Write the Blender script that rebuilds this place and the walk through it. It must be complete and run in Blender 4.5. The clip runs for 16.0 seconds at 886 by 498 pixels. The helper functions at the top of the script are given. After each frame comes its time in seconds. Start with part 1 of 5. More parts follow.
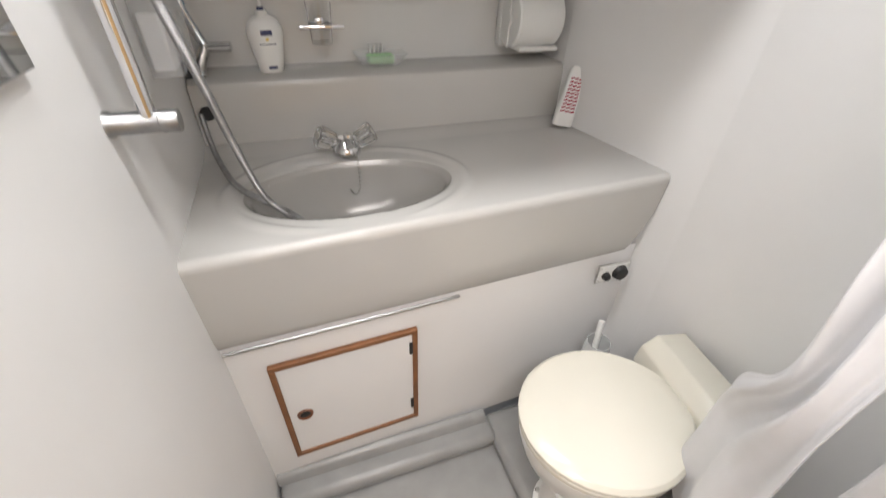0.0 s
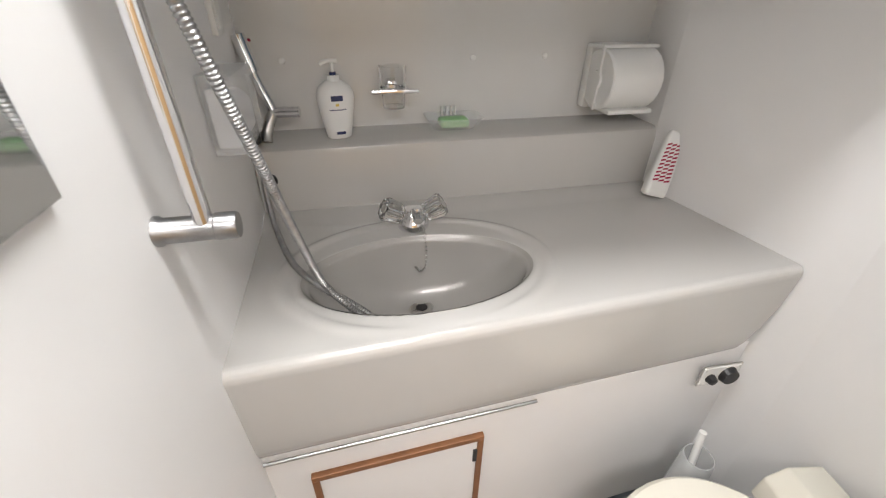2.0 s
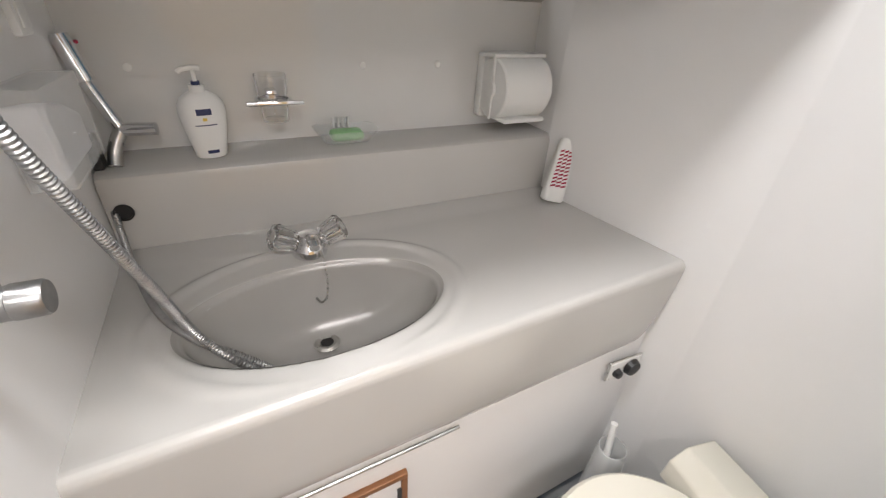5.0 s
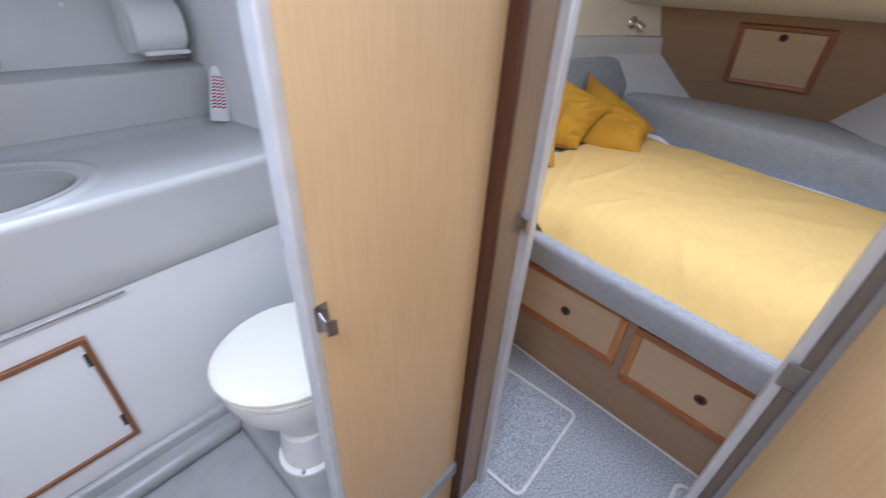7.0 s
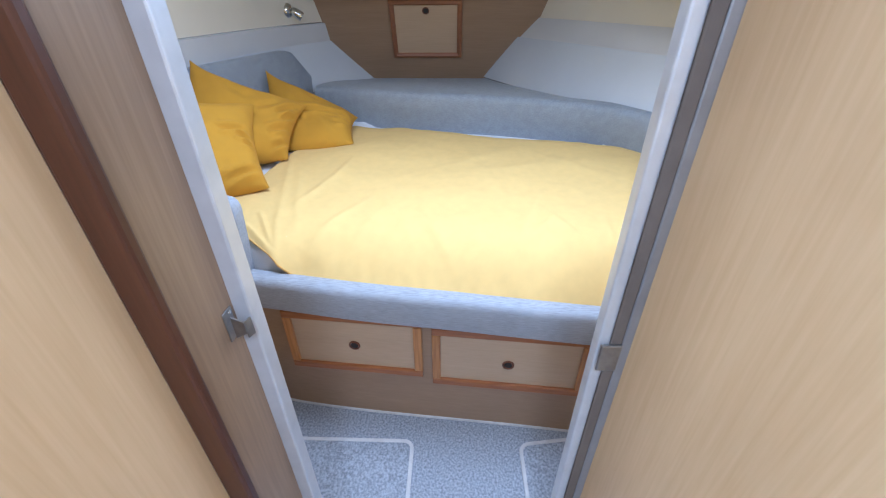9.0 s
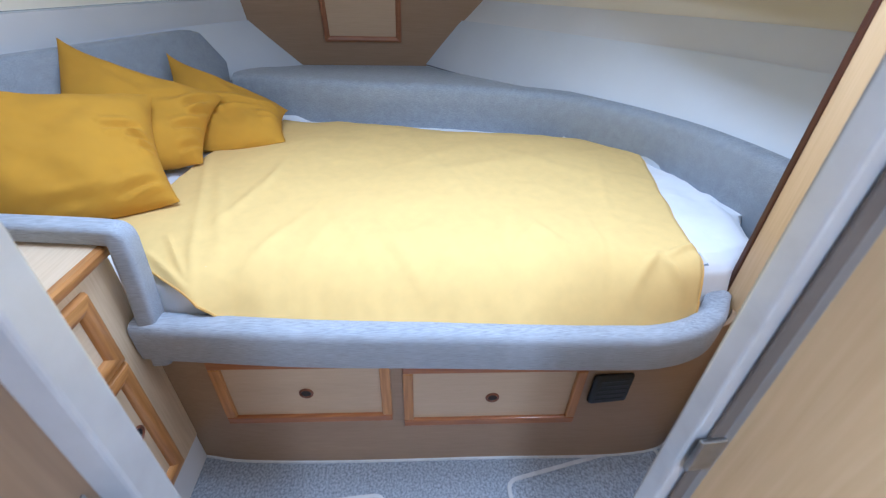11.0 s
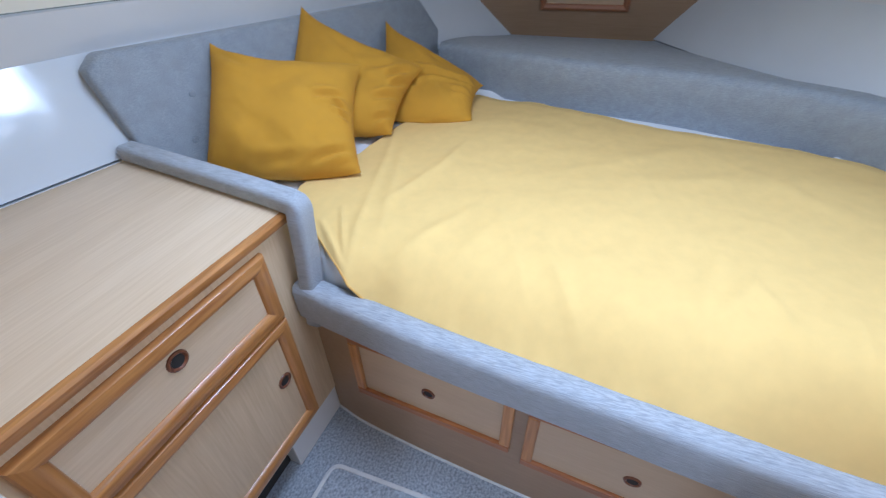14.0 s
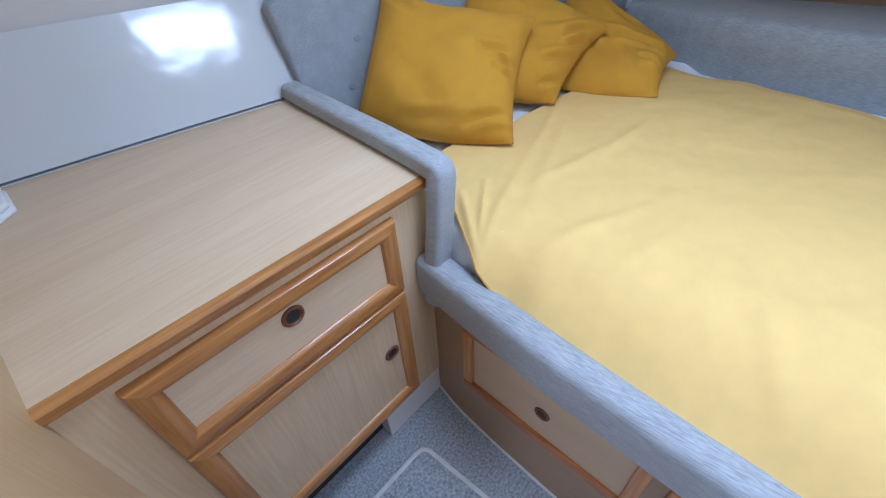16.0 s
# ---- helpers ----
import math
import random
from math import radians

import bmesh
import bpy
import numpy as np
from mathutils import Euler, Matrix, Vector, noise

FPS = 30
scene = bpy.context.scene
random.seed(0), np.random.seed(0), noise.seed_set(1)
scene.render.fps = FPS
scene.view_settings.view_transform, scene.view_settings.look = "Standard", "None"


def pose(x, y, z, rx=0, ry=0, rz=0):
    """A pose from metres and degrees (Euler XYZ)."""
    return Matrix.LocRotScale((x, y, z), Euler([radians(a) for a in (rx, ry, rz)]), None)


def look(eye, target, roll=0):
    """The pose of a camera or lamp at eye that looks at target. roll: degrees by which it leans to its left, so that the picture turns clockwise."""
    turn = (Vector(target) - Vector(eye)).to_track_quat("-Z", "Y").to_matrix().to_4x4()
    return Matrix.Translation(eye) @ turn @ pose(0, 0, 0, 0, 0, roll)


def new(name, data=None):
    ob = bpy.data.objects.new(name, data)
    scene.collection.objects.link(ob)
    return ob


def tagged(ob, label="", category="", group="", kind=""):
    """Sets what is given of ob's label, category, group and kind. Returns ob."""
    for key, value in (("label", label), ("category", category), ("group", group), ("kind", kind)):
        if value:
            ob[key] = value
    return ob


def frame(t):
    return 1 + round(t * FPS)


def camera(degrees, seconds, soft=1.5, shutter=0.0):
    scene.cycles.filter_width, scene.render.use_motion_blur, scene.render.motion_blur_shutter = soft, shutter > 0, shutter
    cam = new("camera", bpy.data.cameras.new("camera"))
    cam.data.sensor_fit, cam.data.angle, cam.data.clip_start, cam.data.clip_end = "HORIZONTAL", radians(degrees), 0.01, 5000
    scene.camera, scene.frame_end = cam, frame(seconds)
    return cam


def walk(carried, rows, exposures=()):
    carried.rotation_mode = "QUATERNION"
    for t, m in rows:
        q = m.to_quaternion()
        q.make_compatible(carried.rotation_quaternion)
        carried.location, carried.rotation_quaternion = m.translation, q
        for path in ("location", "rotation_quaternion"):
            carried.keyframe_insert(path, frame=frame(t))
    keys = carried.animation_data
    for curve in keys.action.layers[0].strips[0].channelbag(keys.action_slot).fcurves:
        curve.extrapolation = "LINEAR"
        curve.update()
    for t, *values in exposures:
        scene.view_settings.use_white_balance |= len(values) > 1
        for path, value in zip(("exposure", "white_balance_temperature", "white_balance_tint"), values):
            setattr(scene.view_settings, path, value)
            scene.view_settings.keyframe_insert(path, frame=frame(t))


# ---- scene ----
cam = camera(94.3, 16.0, 1.2, 0.3)
PATH = [
    (0, (0.933, 1.211, 1.503), (1.495, 2.716, 0.311), 2.2),
    (0.5, (0.934, 1.223, 1.574), (1.488, 2.864, 0.574), 0.6),
    (1, (0.925, 1.249, 1.577), (1.343, 2.942, 0.598), -0.9),
    (1.5, (0.91, 1.305, 1.562), (1.27, 2.992, 0.55), -0.2),
    (2, (0.916, 1.39, 1.527), (1.304, 3.036, 0.459), 0.8),
    (2.5, (0.905, 1.49, 1.483), (1.421, 3.061, 0.358), 2.4),
    (3, (0.897, 1.564, 1.472), (1.55, 3.086, 0.35), 3.3),
    (3.2, (0.897, 1.579, 1.473), (1.565, 3.076, 0.327), 3.7),
    (5.5, (0.959, 1.315, 1.537), (1.871, 2.787, 0.537), 3.9),
    (5.8, (0.96, 1.195, 1.528), (1.984, 2.607, 0.549), 4.0),
    (6, (0.993, 1.118, 1.538), (2.039, 2.493, 0.531), 3.8),
    (6.5, (1.023, 0.935, 1.523), (2.153, 2.197, 0.459), 3.9),
    (7, (1.13, 0.814, 1.496), (2.421, 1.882, 0.405), 3.5),
    (7.5, (1.209, 0.762, 1.495), (2.783, 1.539, 0.536), 4.1),
    (8, (1.282, 0.833, 1.448), (2.964, 1.2, 0.43), 2.6),
    (8.2, (1.341, 0.847, 1.452), (3.037, 0.953, 0.396), 0.3),
    (10.3, (1.517, 0.965, 1.423), (3.188, 0.968, 0.324), -1.0),
    (10.6, (1.59, 0.971, 1.411), (3.251, 0.815, 0.308), 0.8),
    (11, (1.675, 0.978, 1.388), (3.323, 0.735, 0.281), 1.9),
    (11.5, (1.756, 0.986, 1.388), (3.385, 0.854, 0.235), 0.6),
    (12, (1.77, 0.978, 1.438), (3.418, 0.992, 0.305), 0.1),
    (12.5, (1.782, 0.961, 1.489), (3.461, 1.155, 0.42), -1.0),
    (13, (1.789, 0.962, 1.493), (3.456, 1.213, 0.417), -1.1),
    (13.5, (1.814, 0.961, 1.449), (3.411, 1.287, 0.289), -0.5),
    (14, (1.869, 0.972, 1.399), (3.353, 1.509, 0.172), -1.4),
    (14.5, (1.921, 1.001, 1.355), (3.258, 1.757, 0.075), -4.2),
    (15, (1.935, 1.035, 1.335), (3.165, 1.957, 0.057), -5.7),
    (15.5, (1.958, 1.063, 1.321), (3.13, 2.055, 0.04), -5.2),
    (16, (1.976, 1.091, 1.321), (3.115, 2.089, 0.014), -3.5),
]
EXPOSURES = [(0, -0.10, 7200, 16), (1.0, -0.02, 7200, 16), (3.2, 0.06, 7200, 16), (5.3, 0.03, 7200, 17), (5.6, 0.0, 7200, 17), (6.0, -0.15, 7200, 17), (6.5, -0.08, 6500, 19), (7.2, -0.12, 5250, 16), (7.6, -0.06, 4980, 14), (8.0, 0.2, 4900, 13), (10.4, 0.28, 4720, 12), (11.2, 0.22, 4720, 11), (12.2, 0.12, 4830, 11), (14.0, 0.03, 4800, 11), (15.5, -0.10, 4800, 11), (16, -0.10, 4800, 11)]
walk(cam, [(t, look(eye, target, roll)) for t, eye, target, roll in PATH], EXPOSURES)

# ---- light ----
world = bpy.data.worlds.new("sky")
scene.world = world
world.use_nodes = True
wn = world.node_tree
sky = wn.nodes.new("ShaderNodeTexSky")
sky.sky_type, sky.sun_disc, sky.sun_elevation, sky.sun_rotation = "NISHITA", False, radians(45), radians(200)
wn.links.new(sky.outputs[0], wn.nodes["Background"].inputs[0])
wn.nodes["Background"].inputs[1].default_value = 0.12


def area(name, m, sx, sy, watts, colour, spread=180):
    d = bpy.data.lights.new(name, "AREA")
    d.shape, d.size, d.size_y, d.energy, d.color = "RECTANGLE", sx, sy, watts, colour
    ob = new(name, d)
    ob.matrix_world = m
    d.spread = radians(spread)
    return ob


DAY = (0.93, 0.97, 1.0)
HEAD = (0.86, 0.945, 1.0)
area("cabin_hatch_daylight", pose(2.60, 1.32, 1.872), 0.36, 0.30, 10.0, DAY)
# Fill lamp under an assumed starboard roof window that stays out of view.
area("coachroof_side_fill", pose(2.50, 0.27, 1.655, 20, 0, 0), 1.1, 0.12, 9.0, DAY)
# Added side fill for the passage; no window is known there.
area("passage_side_fill", pose(0.92, 0.335, 1.68, 78, 0, 0), 0.70, 0.34, 2.0, DAY)
# Overhead fill to brighten the passage; its ceiling hatch is made up.
area("passage_overhead_fill", pose(0.90, 0.88, 2.05), 0.6, 0.22, 14.5, DAY, 150)
area("head_window_daylight", pose(1.22, 2.50, 1.76, -65, 0, 0), 0.62, 0.2, 0.7, DAY)
# Unseen lamp standing in for overhead light; the washroom ceiling is closed.
area("head_overhead_light", pose(1.06, 1.69, 2.05), 0.62, 0.10, 7.6, HEAD, 170)


# ---- materials ----
def material(name, colour, rough=0.5, metal=0.0, vary=0.06, scale=8.0, bump=0.0, bump_scale=120.0, coat=0.0, stretch=(1, 1, 1), sheen=0.0, relief=0.002):
    """Principled surface with broad tone drift and fine relief, in metres."""
    m = bpy.data.materials.new(name)
    m.use_nodes = True
    nt = m.node_tree
    b = nt.nodes["Principled BSDF"]
    b.inputs["Roughness"].default_value, b.inputs["Metallic"].default_value = rough, metal
    b.inputs["Coat Weight"].default_value = coat
    b.inputs["Sheen Weight"].default_value = sheen
    geo = nt.nodes.new("ShaderNodeNewGeometry")
    mp = nt.nodes.new("ShaderNodeMapping")
    mp.inputs["Scale"].default_value = stretch
    nt.links.new(geo.outputs["Position"], mp.inputs["Vector"])
    n1 = nt.nodes.new("ShaderNodeTexNoise")
    n1.inputs["Scale"].default_value, n1.inputs["Detail"].default_value = scale, 5
    nt.links.new(mp.outputs[0], n1.inputs["Vector"])
    ramp = nt.nodes.new("ShaderNodeMapRange")
    ramp.inputs[3].default_value, ramp.inputs[4].default_value = 1 - vary, 1 + vary
    ramp.inputs[1].default_value, ramp.inputs[2].default_value = 0.3, 0.7
    nt.links.new(n1.outputs["Fac"], ramp.inputs[0])
    mix = nt.nodes.new("ShaderNodeVectorMath")
    mix.operation = "SCALE"
    mix.inputs[0].default_value = colour
    nt.links.new(ramp.outputs[0], mix.inputs["Scale"])
    nt.links.new(mix.outputs[0], b.inputs["Base Color"])
    n2 = nt.nodes.new("ShaderNodeTexNoise")
    n2.inputs["Scale"].default_value, n2.inputs["Detail"].default_value = bump_scale, 3
    nt.links.new(mp.outputs[0], n2.inputs["Vector"])
    if bump:
        bp = nt.nodes.new("ShaderNodeBump")
        bp.inputs["Strength"].default_value, bp.inputs["Distance"].default_value = bump, relief
        nt.links.new(n2.outputs["Fac"], bp.inputs["Height"])
        nt.links.new(bp.outputs[0], b.inputs["Normal"])
    rr = nt.nodes.new("ShaderNodeMapRange")
    rr.inputs[3].default_value, rr.inputs[4].default_value = max(0.02, rough - 0.05), min(1, rough + 0.07)
    nt.links.new(n1.outputs["Fac"], rr.inputs[0])
    nt.links.new(rr.outputs[0], b.inputs["Roughness"])
    return m


def wood(name, light, dark, along, rough=0.38, fine=1.0, coat=0.0, contrast=1.0, figure=(14, 1.2)):
    """Veneer or solid wood: long streaks along one axis, pores and broad figure."""
    m = bpy.data.materials.new(name)
    m.use_nodes = True
    nt = m.node_tree
    b = nt.nodes["Principled BSDF"]
    b.inputs["Coat Weight"].default_value = coat
    geo = nt.nodes.new("ShaderNodeNewGeometry")
    info = nt.nodes.new("ShaderNodeObjectInfo")
    off = nt.nodes.new("ShaderNodeVectorMath")
    off.operation = "ADD"
    shift = nt.nodes.new("ShaderNodeMath")
    shift.operation = "MULTIPLY"
    shift.inputs[1].default_value = 7.0
    nt.links.new(info.outputs["Random"], shift.inputs[0])
    nt.links.new(geo.outputs["Position"], off.inputs[0])
    nt.links.new(shift.outputs[0], off.inputs[1])

    def streaks(across, length, detail, distortion):
        mp = nt.nodes.new("ShaderNodeMapping")
        sc = [across] * 3
        sc["xyz".index(along)] = length
        mp.inputs["Scale"].default_value = sc
        nt.links.new(off.outputs[0], mp.inputs["Vector"])
        n = nt.nodes.new("ShaderNodeTexNoise")
        n.inputs["Scale"].default_value, n.inputs["Detail"].default_value, n.inputs["Distortion"].default_value = 1.0, detail, distortion
        nt.links.new(mp.outputs[0], n.inputs["Vector"])
        return n

    broad, pores = streaks(figure[0] * fine, figure[1], 4, 0.6 if figure[0] > 10 else 1.1), streaks(170 * fine, 7, 3, 0.1)
    add = nt.nodes.new("ShaderNodeMath")
    add.operation = "MULTIPLY_ADD"
    add.inputs[1].default_value = 0.55
    nt.links.new(pores.outputs["Fac"], add.inputs[0])
    half = nt.nodes.new("ShaderNodeMath")
    half.operation = "MULTIPLY"
    half.inputs[1].default_value = 0.45
    nt.links.new(broad.outputs["Fac"], half.inputs[0])
    nt.links.new(half.outputs[0], add.inputs[2])
    ramp = nt.nodes.new("ShaderNodeValToRGB")
    ramp.color_ramp.elements[0].position, ramp.color_ramp.elements[1].position = 0.5 - 0.16 / contrast, 0.5 + 0.16 / contrast
    ramp.color_ramp.elements[0].color, ramp.color_ramp.elements[1].color = (*dark, 1), (*light, 1)
    nt.links.new(add.outputs[0], ramp.inputs[0])
    nt.links.new(ramp.outputs[0], b.inputs["Base Color"])
    bp = nt.nodes.new("ShaderNodeBump")
    bp.inputs["Strength"].default_value, bp.inputs["Distance"].default_value = 0.12, 0.001
    nt.links.new(pores.outputs["Fac"], bp.inputs["Height"])
    nt.links.new(bp.outputs[0], b.inputs["Normal"])
    rr = nt.nodes.new("ShaderNodeMapRange")
    rr.inputs[3].default_value, rr.inputs[4].default_value = rough - 0.06, rough + 0.1
    nt.links.new(broad.outputs["Fac"], rr.inputs[0])
    nt.links.new(rr.outputs[0], b.inputs["Roughness"])
    return m


def fabric(name, colour, ribs=0.0,  rib_axis="z", vary=0.1, rough=0.9, strength=0.5, sheen=0.2, thread=900, scale=25):
    """Woven cloth: threads, tone drift and, if asked, fine ribs stacked along an axis."""
    m = material(name, colour, rough, 0, vary, scale, 0.0, 100, sheen=sheen)
    nt = m.node_tree
    b = nt.nodes["Principled BSDF"]
    geo = nt.nodes.new("ShaderNodeNewGeometry")
    n = nt.nodes.new("ShaderNodeTexNoise")
    n.inputs["Scale"].default_value, n.inputs["Detail"].default_value = thread, 2
    height = n.outputs["Fac"]
    mp = nt.nodes.new("ShaderNodeMapping")
    nt.links.new(geo.outputs["Position"], mp.inputs["Vector"])
    if ribs:
        sc = [0.28, 0.03, 1.0]
        mp.inputs["Scale"].default_value = sc
        n.inputs["Scale"].default_value = ribs
    nt.links.new(mp.outputs[0], n.inputs["Vector"])
    bp = nt.nodes.new("ShaderNodeBump")
    bp.inputs["Strength"].default_value, bp.inputs["Distance"].default_value = strength, 0.0015
    nt.links.new(height, bp.inputs["Height"])
    nt.links.new(bp.outputs[0], b.inputs["Normal"])
    if ribs:
        old = b.inputs["Base Color"].links[0].from_socket
        mr = nt.nodes.new("ShaderNodeMapRange")
        mr.inputs[1].default_value, mr.inputs[2].default_value = 0.3, 0.7
        mr.inputs[3].default_value, mr.inputs[4].default_value = 0.76, 1.19
        nt.links.new(height, mr.inputs[0])
        vm = nt.nodes.new("ShaderNodeVectorMath")
        vm.operation = "SCALE"
        nt.links.new(old, vm.inputs[0])
        nt.links.new(mr.outputs[0], vm.inputs["Scale"])
        nt.links.new(vm.outputs[0], b.inputs["Base Color"])
    return m


def glass(name, colour=(1, 1, 1), rough=0.02):
    m = bpy.data.materials.new(name)
    m.use_nodes = True
    b = m.node_tree.nodes["Principled BSDF"]
    b.inputs["Base Color"].default_value = (*colour, 1)
    b.inputs["Transmission Weight"].default_value, b.inputs["Roughness"].default_value, b.inputs["IOR"].default_value = 1, rough, 1.45
    return m


GEL = material("white_gelcoat", (0.50, 0.49, 0.468), 0.16, 0, 0.03, 3, 0.04, 30, coat=0.3)
PANEL = material("glossy_white_back_panel", (0.68, 0.675, 0.66), 0.14, 0, 0.03, 3, 0.03, 30, coat=0.3)
# Basin gelcoat, a darker grey than the worktop's.
BASIN = material("grey_basin_gelcoat", (0.37, 0.36, 0.34), 0.2, 0, 0.04, 6, 0.03, 40, coat=0.2)
LAM = material("white_wall_laminate", (0.775, 0.77, 0.765), 0.36, 0, 0.025, 3, 0.05, 60)
TRAY = material("grey_white_floor_tray", (0.29, 0.29, 0.285), 0.30, 0, 0.08, 14, 0.15, 200)
SEAT = material("ivory_plastic", (0.72, 0.695, 0.61), 0.2, 0, 0.02, 5, 0.02, 60, coat=0.2)
PLAST = material("white_plastic", (0.80, 0.80, 0.78), 0.3, 0, 0.02, 9, 0.02, 90)
CHROME = material("chrome", (0.78, 0.78, 0.79), 0.09, 1.0, 0.03, 20)
STEELD = material("dull_grey_chrome", (0.36, 0.36, 0.36), 0.36, 1.0, 0.15, 60)
STEEL = material("brushed_steel", (0.58, 0.57, 0.55), 0.28, 1.0, 0.08, 60, 0.1, 300)
ALU = material("anodised_aluminium", (0.64, 0.65, 0.67), 0.42, 0.5, 0.06, 30, 0.05, 200)
ALUD = material("dull_grey_aluminium", (0.34, 0.345, 0.36), 0.45, 0.7, 0.08, 30, 0.05, 200)
CHANNEL = material("dark_brown_rubber_channel", (0.13, 0.105, 0.085), 0.8, 0, 0.1, 30)
BLACK = material("black_plastic", (0.015, 0.015, 0.016), 0.4, 0, 0.1, 30)
# Near-black that paints the shade inside holes and the chest's plinth gap.
DARK = material("recess_shade_black", (0.03, 0.028, 0.027), 0.8, 0, 0.1, 30)
OAKV = wood("oak_veneer_upright", (0.66, 0.475, 0.265), (0.51, 0.34, 0.165), "z", contrast=0.55, figure=(3.5, 1.7))
# Oak copy darkened so that the post's shade sits in its colour.
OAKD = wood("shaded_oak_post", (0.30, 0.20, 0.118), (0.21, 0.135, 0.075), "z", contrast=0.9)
OAKH = wood("oak_veneer_level", (0.76, 0.61, 0.43), (0.65, 0.50, 0.325), "x", contrast=0.85)
OAKP = wood("pale_oak_veneer_upright", (0.70, 0.545, 0.355), (0.60, 0.45, 0.275), "z", contrast=1.25)
# Oak darkened to hold the berth front's shade; the bow panel shares it.
OAKY = wood("darkened_oak_across", (0.375, 0.255, 0.155), (0.305, 0.203, 0.12), "y", contrast=0.8)
OAKL = wood("pale_oak_veneer_across", (0.57, 0.43, 0.28), (0.50, 0.365, 0.23), "y", contrast=0.8)
TRIMX = wood("oiled_oak_trim", (0.56, 0.27, 0.078), (0.31, 0.125, 0.03), "x", 0.30, 0.6, 0.3, contrast=1.15)
TRIMZ = wood("oiled_oak_trim_upright", (0.56, 0.27, 0.078), (0.31, 0.125, 0.03), "z", 0.30, 0.6, 0.3, contrast=1.15)
TRIMY = wood("oiled_oak_trim_across", (0.42, 0.165, 0.05), (0.27, 0.095, 0.027), "y", 0.30, 0.6, 0.3, contrast=1.15)
TRIMR = wood("reddish_oak_trim", (0.34, 0.15, 0.07), (0.24, 0.098, 0.042), "y", 0.45, 0.6)
MAHO = wood("mahogany_trim", (0.085, 0.03, 0.014), (0.04, 0.013, 0.006), "z", 0.35, 0.7)
LINING = material("cream_headlining_vinyl", (0.74, 0.69, 0.57), 0.55, 0, 0.03, 4, 0.25, 350)
HULLV = material("pale_grey_hull_vinyl", (0.64, 0.64, 0.64), 0.42, 0, 0.03, 4, 0.25, 350)
HULLW = material("white_hull_panel", (0.62, 0.652, 0.69), 0.12, 0, 0.02, 4, 1.0, 4, coat=0.2, relief=0.006)
CARPET = fabric("grey_marine_carpet", (0.335, 0.365, 0.415), 0, vary=0.42, strength=1.0, thread=450, scale=130)
CORD = fabric("pale_carpet_binding", (0.62, 0.62, 0.62), 0, thread=600)
GREYCLOTH = fabric("ribbed_grey_upholstery", (0.36, 0.385, 0.43), 1000, "z", vary=0.06, strength=1.0)
GREYBACK = fabric("flecked_grey_upholstery", (0.30, 0.33, 0.37), 1000, "z", vary=0.08, strength=0.4)
DUVET = fabric("pale_yellow_cotton", (0.765, 0.545, 0.197), 0, vary=0.03, strength=0.25, thread=1500, sheen=0.0)
HEM = fabric("yellow_hem", (0.74, 0.46, 0.13), 0, vary=0.05, strength=0.3, thread=1200, sheen=0.0)
MUSTARD = fabric("mustard_linen", (0.53, 0.275, 0.014), 0, vary=0.035, strength=0.9, thread=700, sheen=0.0)
SHEET = fabric("white_cotton", (0.84, 0.85, 0.88), 0, vary=0.02, strength=0.2, thread=1500)
SHOWERC = fabric("white_shower_curtain", (0.72, 0.72, 0.74), 0, vary=0.02, strength=0.1, thread=1500, rough=0.5)
BLUE = fabric("petrol_blue_curtain", (0.012, 0.09, 0.17), 0, vary=0.15, strength=0.3)
CLEAR = glass("clear_glass")
ACRYLIC = material("thin_clear_acrylic", (0.9, 0.92, 0.92), 0.06, 0, 0.01, 4)
ACRYLIC.node_tree.nodes["Principled BSDF"].inputs["Alpha"].default_value = 0.22
SOAP = material("green_soap", (0.30, 0.62, 0.28), 0.35, 0, 0.05, 60)
RED = material("red_print", (0.34, 0.008, 0.045), 0.4)
NAVY = material("navy_print", (0.02, 0.03, 0.10), 0.4)
GOLD = material("gold_print", (0.75, 0.55, 0.12), 0.4)
MIRROR = material("mirror_silver", (0.80, 0.82, 0.82), 0.01, 1.0, 0.005, 2)
BLOB = material("translucent_brush_plastic", (0.72, 0.74, 0.74), 0.3)
BLOB.node_tree.nodes["Principled BSDF"].inputs["Alpha"].default_value = 0.45
RECESSW = wood("turned_brown_ring", (0.20, 0.075, 0.035), (0.12, 0.04, 0.02), "z", 0.3)
BRONZE = material("brown_frame_wood", (0.22, 0.09, 0.035), 0.45, 0, 0.15, 30)


# ---- building tools ----
def part(name, bm, mat, parent=None, label="", smooth=False):
    me = bpy.data.meshes.new(name)
    bmesh.ops.recalc_face_normals(bm, faces=bm.faces)
    bm.to_mesh(me)
    bm.free()
    me.materials.append(mat)
    if smooth:
        me.polygons.foreach_set("use_smooth", [True] * len(me.polygons))
        me.set_sharp_from_angle(angle=radians(40))
    ob = new(name, me)
    ob.parent = parent
    if label:
        tagged(ob, label)
    return ob


def thing(name, at, label, category, group="", kind=""):
    ob = new(name)
    ob.location = at
    ob.empty_display_size = 0.05
    return tagged(ob, label, category, group, kind)


def under(parent, bm):
    """Meshes are written in world metres; move them into the parent's own space."""
    bmesh.ops.translate(bm, vec=-parent.location, verts=bm.verts)
    return bm


